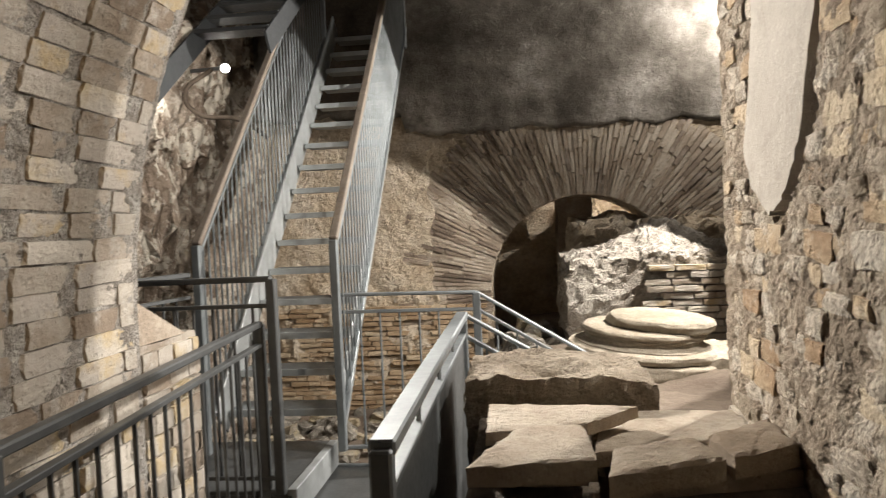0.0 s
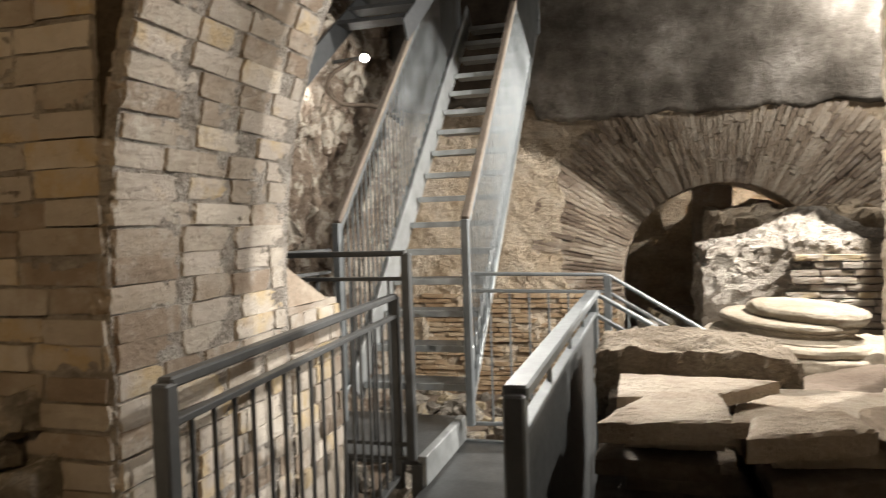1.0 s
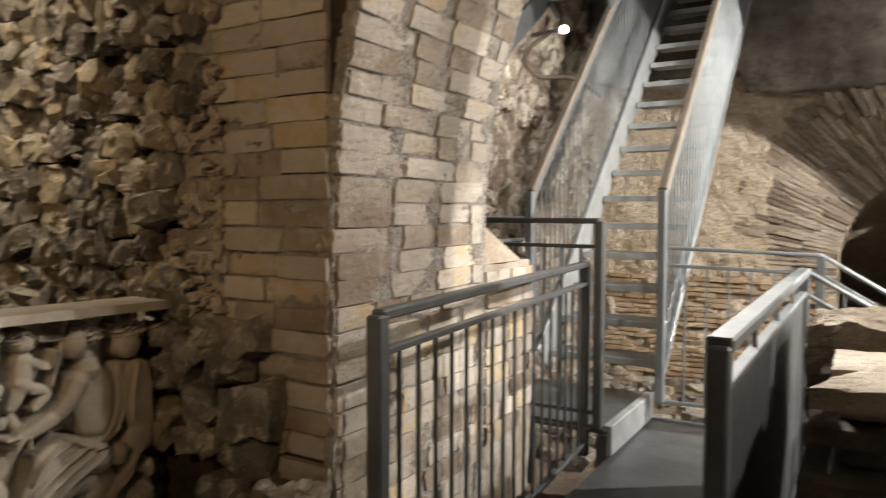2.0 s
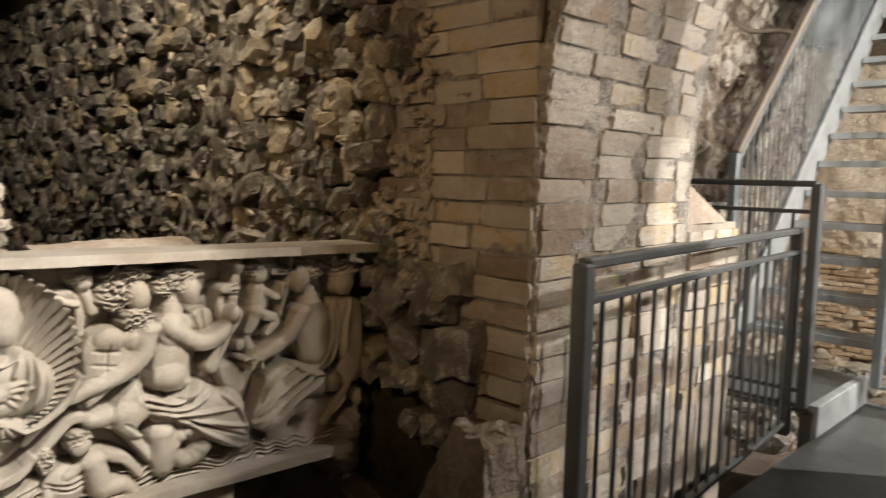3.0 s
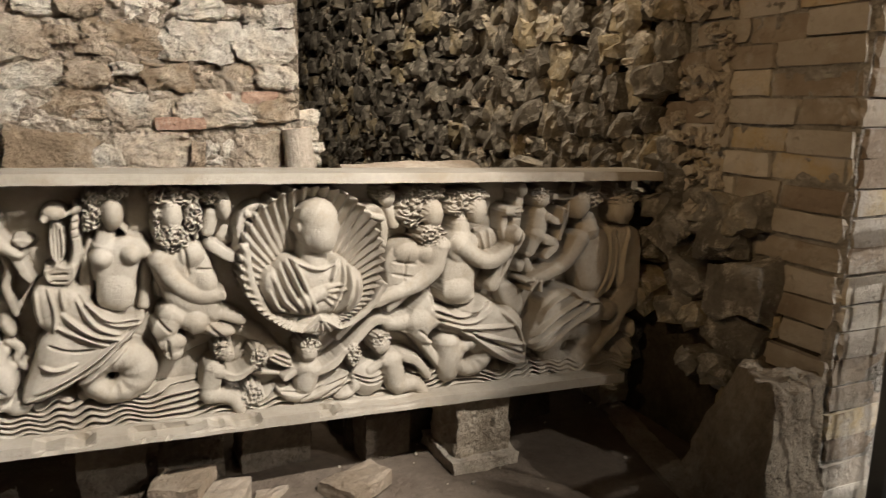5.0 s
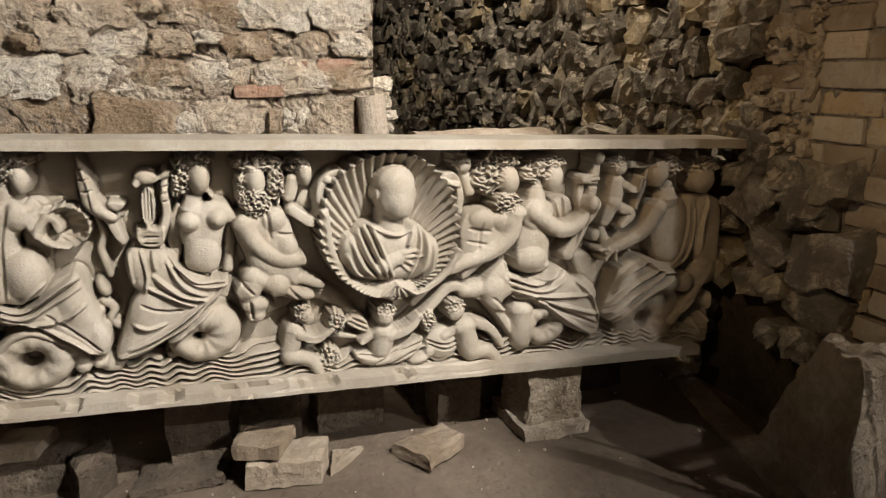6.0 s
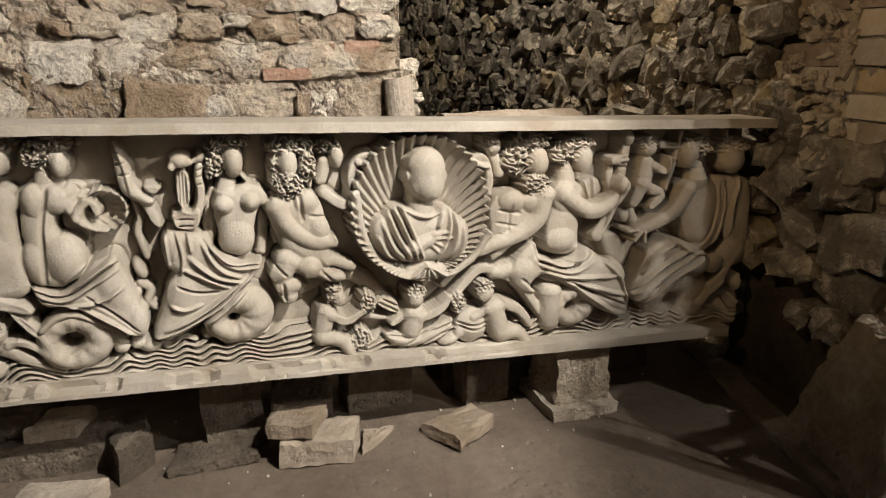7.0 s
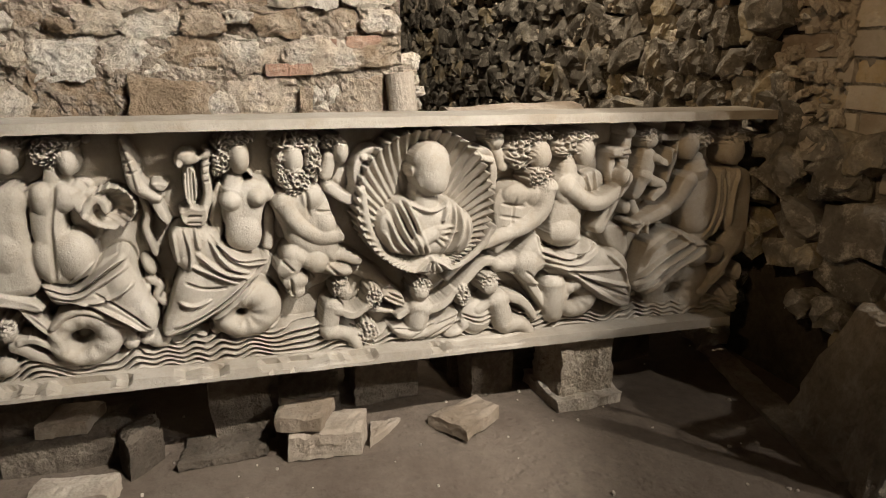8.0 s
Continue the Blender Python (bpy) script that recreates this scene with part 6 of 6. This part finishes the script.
def on_jamb(u, v):
    p, n, up = jamb(-0.1 + 3.2 * u, PIER_Y0 - 0.02 + 0.96 * v, 0.0166)
    return p, n


bed("mortar_bed", on_jamb, 300, 96, wall_arch, 0.0058, BED_MORTAR, "pale mortar between the bricks")
bed("mortar_bed", lambda u, v: (Vector((PIER_X + 0.01 - 0.68 * u, PIER_Y0 - 0.015, 0.75 + 1.9 * v)), -Y), 60, 180, wall_arch, 0.0065, BED_MORTAR, "pale mortar between the bricks")
bed("mortar_bed", lambda u, v: (Vector((-2.568, 0.86 - 2.4 * u, 0.6 + 1.9 * v)), X), 360, 290, wall_pier, 0.030, PIER_MORTAR, "crumbling lime mortar")
# jamb of the arch: courses that follow the curve
COURSE = 0.083
for c in range(int(2.95 / COURSE)):
    s = 0.02 + COURSE * (c + 0.5)
    y = PIER_Y0 - rnd.uniform(0, 0.02)
    while y < PIER_Y1 - 0.03:
        w = min(rnd.uniform(0.19, 0.36), PIER_Y1 + 0.005 - y)
        if PIER_Y1 - y - w < 0.07:
            w = PIER_Y1 + 0.005 - y
        place, n, up = jamb(s + rnd.uniform(-0.004, 0.004), y + w / 2, rnd.uniform(-0.0105, -0.0065))
        piece("brick", rnd.choice(BRICKS), wall_arch, place, Y, up, n, (w - rnd.uniform(0.002, 0.012), COURSE - rnd.uniform(0.001, 0.014), 0.06), rnd.uniform(-0.014, 0.014))
        y += w

# courses of the stub behind the pier
for c in range(9):
    z = 0.36 + COURSE * c
    y = 3.0
    while y < 3.44:
        w = min(rnd.uniform(0.12, 0.24), 3.48 - y)
        piece("brick", rnd.choice(BRICKS), stub, Vector((-1.105 + rnd.uniform(-0.008, 0.004), y + w / 2, z)), Y, Z, X, (w - 0.012, COURSE - 0.012, 0.05), rnd.uniform(-0.03, 0.03))
        y += w

# face of the same pier towards the relief panel


def quoin(z):
    return PIER_X - 0.18 - 0.48 * step_between(0.78, 1.1, z) + 0.2 * step_between(1.4, 1.8, z) + 0.05 * math.sin(z * 31)


for c in range(int(2.35 / COURSE)):
    z = 0.02 + COURSE * (c + 0.5)
    x = PIER_X + 0.01
    while x > quoin(z):
        w = rnd.uniform(0.17, 0.32)
        piece("brick", rnd.choice(BRICKS), wall_arch, Vector((x - w / 2, PIER_Y0 + rnd.uniform(0.0, 0.014), z + rnd.uniform(-0.006, 0.006))), X, Z, -Y, (w - rnd.uniform(0.003, 0.015), COURSE - rnd.uniform(0.004, 0.016), 0.06), rnd.uniform(-0.009, 0.009))
        x -= w

# rubble of the long wall; the far stretch is one mesh
far_places, count = [], 0
z = 0.06
while z < 2.5:
    row = rnd.uniform(0.10, 0.14)
    x = quoin(z) - 0.03
    while x > -8.3:
        w, h = rnd.uniform(0.13, 0.25) * (1 - 0.3 * step_between(-2.8, -2.2, x)), row * rnd.uniform(0.85, 1.15)
        if rnd.random() < 0.2:
            w, h = w * 0.6, h * 1.35
        low_core = x > -1.95 and z < 0.98
        centre = Vector((x - w / 2, PIER_Y0 - rnd.uniform(0.0, 0.05), z + rnd.uniform(-0.025, 0.025)))
        size = (w * rnd.uniform(0.75, 0.95), h * rnd.uniform(0.72, 0.95), rnd.uniform(0.10, 0.16))
        lean = rnd.uniform(-0.35, 0.35)
        if low_core:
            pass
        elif x > -4.2 and 0.8 < z < 2.05 and count < 300:
            piece("stone", rnd.choice(STONES), wall_arch, centre, X, Z, -Y, size, lean)
            count += 1
        else:
            far_places.append(laid(centre, X, Z, -Y, size, lean))
        x -= w * rnd.uniform(1.0, 1.12)
    z += row
tagged(joined("rubble_facing", STONES_FAR, far_places, TUFF_JOINED, wall_arch), "dark tuff rubble set in earth mortar", kind="stuff")

crumbs = []
for k in range(1300):
    x, z = -1.6 - 5.0 * rnd.random() ** 1.5, rnd.uniform(0.88, 2.45)
    w = rnd.uniform(0.015, 0.065)
    crumbs.append(laid(Vector((x, PIER_Y0 - rnd.uniform(0.02, 0.075), z)), X, Z, -Y, (w, w * rnd.uniform(0.25, 0.7), 0.03), rnd.uniform(-1.5, 1.5)))
tagged(joined("lime_crumbs", STONES_FAR, crumbs, PALE_STONE, wall_arch), "crumbs of pale lime mortar between the rubble", kind="stuff")

# large broken stones where the core of the pier shows; shade of the hollows between is dark mortar colour
for x, z, w, h, lean in (
    (-1.82, 0.985, 0.22, 0.09, -0.35), (-1.60, 0.90, 0.24, 0.085, -0.1), (-1.76, 0.80, 0.16, 0.10, -0.5), (-1.54, 0.80, 0.19, 0.10, 0.15),
    (-1.43, 0.66, 0.20, 0.15, 0.1), (-1.66, 0.65, 0.17, 0.09, -0.6), (-1.46, 0.52, 0.22, 0.12, -0.25), (-1.82, 0.88, 0.14, 0.07, 0.0),
    (-1.60, 0.53, 0.10, 0.07, 0.5), (-1.72, 0.52, 0.12, 0.08, 0.2), (-1.48, 0.38, 0.13, 0.08, 0.3), (-1.62, 0.36, 0.10, 0.06, -0.2),
    (-1.44, 0.90, 0.12, 0.09, 0.3), (-1.92, 0.72, 0.13, 0.09, 0.2), (-1.90, 0.55, 0.15, 0.10, -0.3), (-1.42, 0.27, 0.11, 0.08, 0.0),
):
    piece("stone", rnd.choice(STONES), wall_arch, Vector((x, PIER_Y0 - rnd.uniform(0.005, 0.05), z)), X, Z, -Y, (w * 0.95, h * 1.25, 0.16), lean)

# pale pier behind the panel: blocks of uneven size, with flat bricks and chips between
z = 0.90
while z < 2.35:
    row = rnd.choice((0.05, 0.065, 0.09, 0.13, 0.18))
    y = 0.83
    while y > -1.4:
        if row < 0.06:
            w, h, mesh = rnd.uniform(0.08, 0.24), row, rnd.choice(REDS if rnd.random() < 0.13 else PIERS)
        elif rnd.random() < 0.3:
            w, h, mesh = rnd.uniform(0.05, 0.10), row * rnd.uniform(0.4, 0.6), rnd.choice(PIERS)
        else:
            w, h, mesh = row * rnd.uniform(1.0, 1.9), row * rnd.uniform(0.85, 1.1), rnd.choice(PIERS)
        piece("stone", mesh, wall_pier, Vector((-2.60 + rnd.uniform(-0.026, 0.028), y - w / 2, z + row / 2 + rnd.uniform(-0.016, 0.016))), Y, Z, X, (w * 0.97, h * 0.93, 0.11), rnd.uniform(-0.10, 0.10))
        y -= w * rnd.uniform(1.0, 1.12)
    z += row * rnd.uniform(0.97, 1.08)

# thin courses on the stub beside it
for c in range(5):
    y = 0.84
    while y < 0.93:
        w = min(rnd.uniform(0.05, 0.13), 0.975 - y)
        piece("stone", rnd.choice(REDS if rnd.random() < 0.18 else PIERS), pale_stub, Vector((-2.70 + rnd.uniform(-0.01, 0.02), y + w / 2, 0.945 + 0.055 * c)), Y, Z, X, (w * 0.95, rnd.uniform(0.04, 0.062), 0.09), rnd.uniform(-0.2, 0.2))
        y += w

# two red bricks near the corner, and a pale one between
for y, z, w, mesh in ((0.70, 1.245, 0.13, REDS[0]), (0.55, 1.235, 0.10, REDS[1]), (0.42, 1.15, 0.17, REDS[2])):
    piece("brick", mesh, wall_pier, Vector((-2.578, y, z)), Y, Z, X, (w, 0.042, 0.09), 0.03)

# right wall: stones round the plaster, and the plaster patch with its deep broken edge
PATCH = [(2.55, 1.49), (2.70, 1.58), (2.76, 1.69), (2.70, 1.86), (2.66, 2.05), (2.62, 2.6), (2.10, 2.6), (2.18, 2.05), (2.27, 1.85), (2.31, 1.70), (2.40, 1.58), (2.47, 1.52)]


def in_patch(y, z, grow=0.0):
    inside = False
    for (ya, za), (yb, zb) in zip(PATCH, PATCH[1:] + PATCH[:1]):
        if (za > z) != (zb > z) and y < (yb - ya) * (z - za) / (zb - za) + ya:
            inside = not inside
    near = min((Vector((y, z)) - Vector(p).lerp(Vector(q), t / 6)).length for p, q in zip(PATCH, PATCH[1:] + PATCH[:1]) for t in range(6))
    return inside or near < grow


def groove(p):
    """The deep crack along the broken edge of the plaster, and its hollow behind."""
    if in_patch(p.y, p.z):
        return -0.05
    return -0.075 if in_patch(p.y + 0.05, p.z - 0.01) or in_patch(p.y + 0.025, p.z + 0.02) else 0.0


bed("mortar_bed", lambda u, v: (Vector((1.044, 3.02 - 2.1 * u, 0.45 + 2.2 * v)), -X), 230, 240, wall_right, 0.0115, PIER_MORTAR, "crumbling lime mortar", groove)
bm = bmesh.new()
rim_out = []
for p, q in zip(PATCH, PATCH[1:] + PATCH[:1]):
    for t in range(5):
        rim_out.append(Vector(p).lerp(Vector(q), t / 5) + Vector((0.012 * noise.noise((p[0] * 9 + t, p[1] * 9, 0)), 0.012 * noise.noise((p[0] * 9 + t, p[1] * 9, 5)))))
top = [bm.verts.new((1.035, p.x, p.y)) for p in rim_out]
back = [bm.verts.new((1.11, p.x, p.y)) for p in rim_out]
bm.faces.new(top)
for i in range(len(top)):
    j = (i + 1) % len(top)
    bm.faces.new((top[i], top[j], back[j], back[i]))
bmesh.ops.recalc_face_normals(bm, faces=bm.faces[:])
patch = part("plaster_patch", bm, SMOOTH_PLASTER, wall_right, "smooth cream plaster remnant")
z = 0.55
while z < 2.7:
    row = rnd.choice((0.05, 0.055, 0.065, 0.08))
    y = 2.985
    while y > 0.95:
        w = row * rnd.uniform(1.2, 2.6)
        if not in_patch(y - w / 2, z + row / 2, 0.075 if y < 2.55 else 0.02):
            mesh = rnd.choice(OCHRES if rnd.random() < 0.34 else PALES)
            piece("stone", mesh, wall_right, Vector((1.080 + rnd.uniform(-0.004, 0.016), y - w / 2, z + row / 2 + rnd.uniform(-0.008, 0.008))), Y, Z, -X, (w * rnd.uniform(0.85, 1.0), row * rnd.uniform(0.8, 1.0), 0.085), rnd.uniform(-0.08, 0.08))
        y -= w
    z += row

# far arch: a ring of long thin bricks set on edge
n = 104
for k in range(n):
    a = math.radians(-2) + math.radians(194) * (k + 0.5) / n
    out = Vector((math.cos(a), 0, math.sin(a)))
    across = Vector((-math.sin(a), 0, math.cos(a)))
    reach = min(1.12, (2.53 - ARCH_Z) / max(0.2, math.sin(a)) - ARCH_R)
    cuts = [0.0]
    while cuts[-1] < reach - 0.12:
        cuts.append(min(reach, cuts[-1] + rnd.uniform(0.2, 0.42)))
    for lo, hi in zip(cuts, cuts[1:]):
        r = ARCH_R + (lo + hi) / 2
        width = math.radians(194) / n * r * rnd.uniform(0.72, 0.92)
        piece("voussoir", rnd.choice(VOUSSOIRS), wall_far, Vector((ARCH_X, FAR + 0.03 + rnd.uniform(-0.012, 0.012), ARCH_Z)) + out * r, out, across, -Y, ((hi - lo) * 0.97, width, 0.10), rnd.uniform(-0.01, 0.01))

# brick courses below the arch ring and on the pier in front of it
places = []
for c in range(26):
    z = -0.55 + 0.056 * c
    x = -0.05
    while x > -2.4:
        w = rnd.uniform(0.12, 0.28)
        if z < 0.62 and rnd.random() < 0.8:
            places.append(laid(Vector((x - w / 2, FAR + rnd.uniform(-0.04, 0.0), z)), X, Z, -Y, (w * 0.94, 0.044, 0.1), rnd.uniform(-0.05, 0.05)))
        x -= w
for c in range(12):
    z = 0.42 + 0.058 * c
    x = 2.9
    while x > 1.55:
        w = rnd.uniform(0.14, 0.26)
        piece("brick", rnd.choice(BRICKS), ruined_pier, Vector((x - w / 2, 6.592 + rnd.uniform(-0.012, 0.012), z)), X, Z, -Y, (w * 0.94, 0.046, 0.1), rnd.uniform(-0.03, 0.03))
        x -= w
tagged(joined("brick_courses", COURSES, places, ARCH_BRICK_JOINED, wall_far), "worn thin brick courses", kind="stuff")

# rough stones in the pit beside the walkway
places = []
for k in range(170):
    x, y = rnd.uniform(-2.4, 0.6), rnd.uniform(5.2, 8.3)
    s = rnd.uniform(0.06, 0.2)
    places.append(laid(Vector((x, y, ground_height(x, y) + 0.25 * s)), X, Z, -Y, (s * 1.4, s, s), rnd.uniform(-1, 1)))
tagged(joined("fallen_stones", STONES_FAR, places, TUFF_JOINED), "fallen stones and earth below the stair", "stones", kind="stuff")
places = []
for k in range(160):
    x, y = rnd.uniform(-2.6, -0.6), rnd.uniform(-0.6, 2.0)
    s = rnd.uniform(0.003, 0.009)
    places.append(laid(Vector((x, y, ground_height(x, y) + 0.2 * s)), X, Z, -Y, (s * 1.4, s, s), rnd.uniform(-1, 1)))
tagged(joined("grit", PALES, places, PALE_STONE), "grit and crumbs of stone on the earth floor", "grit", kind="stuff")
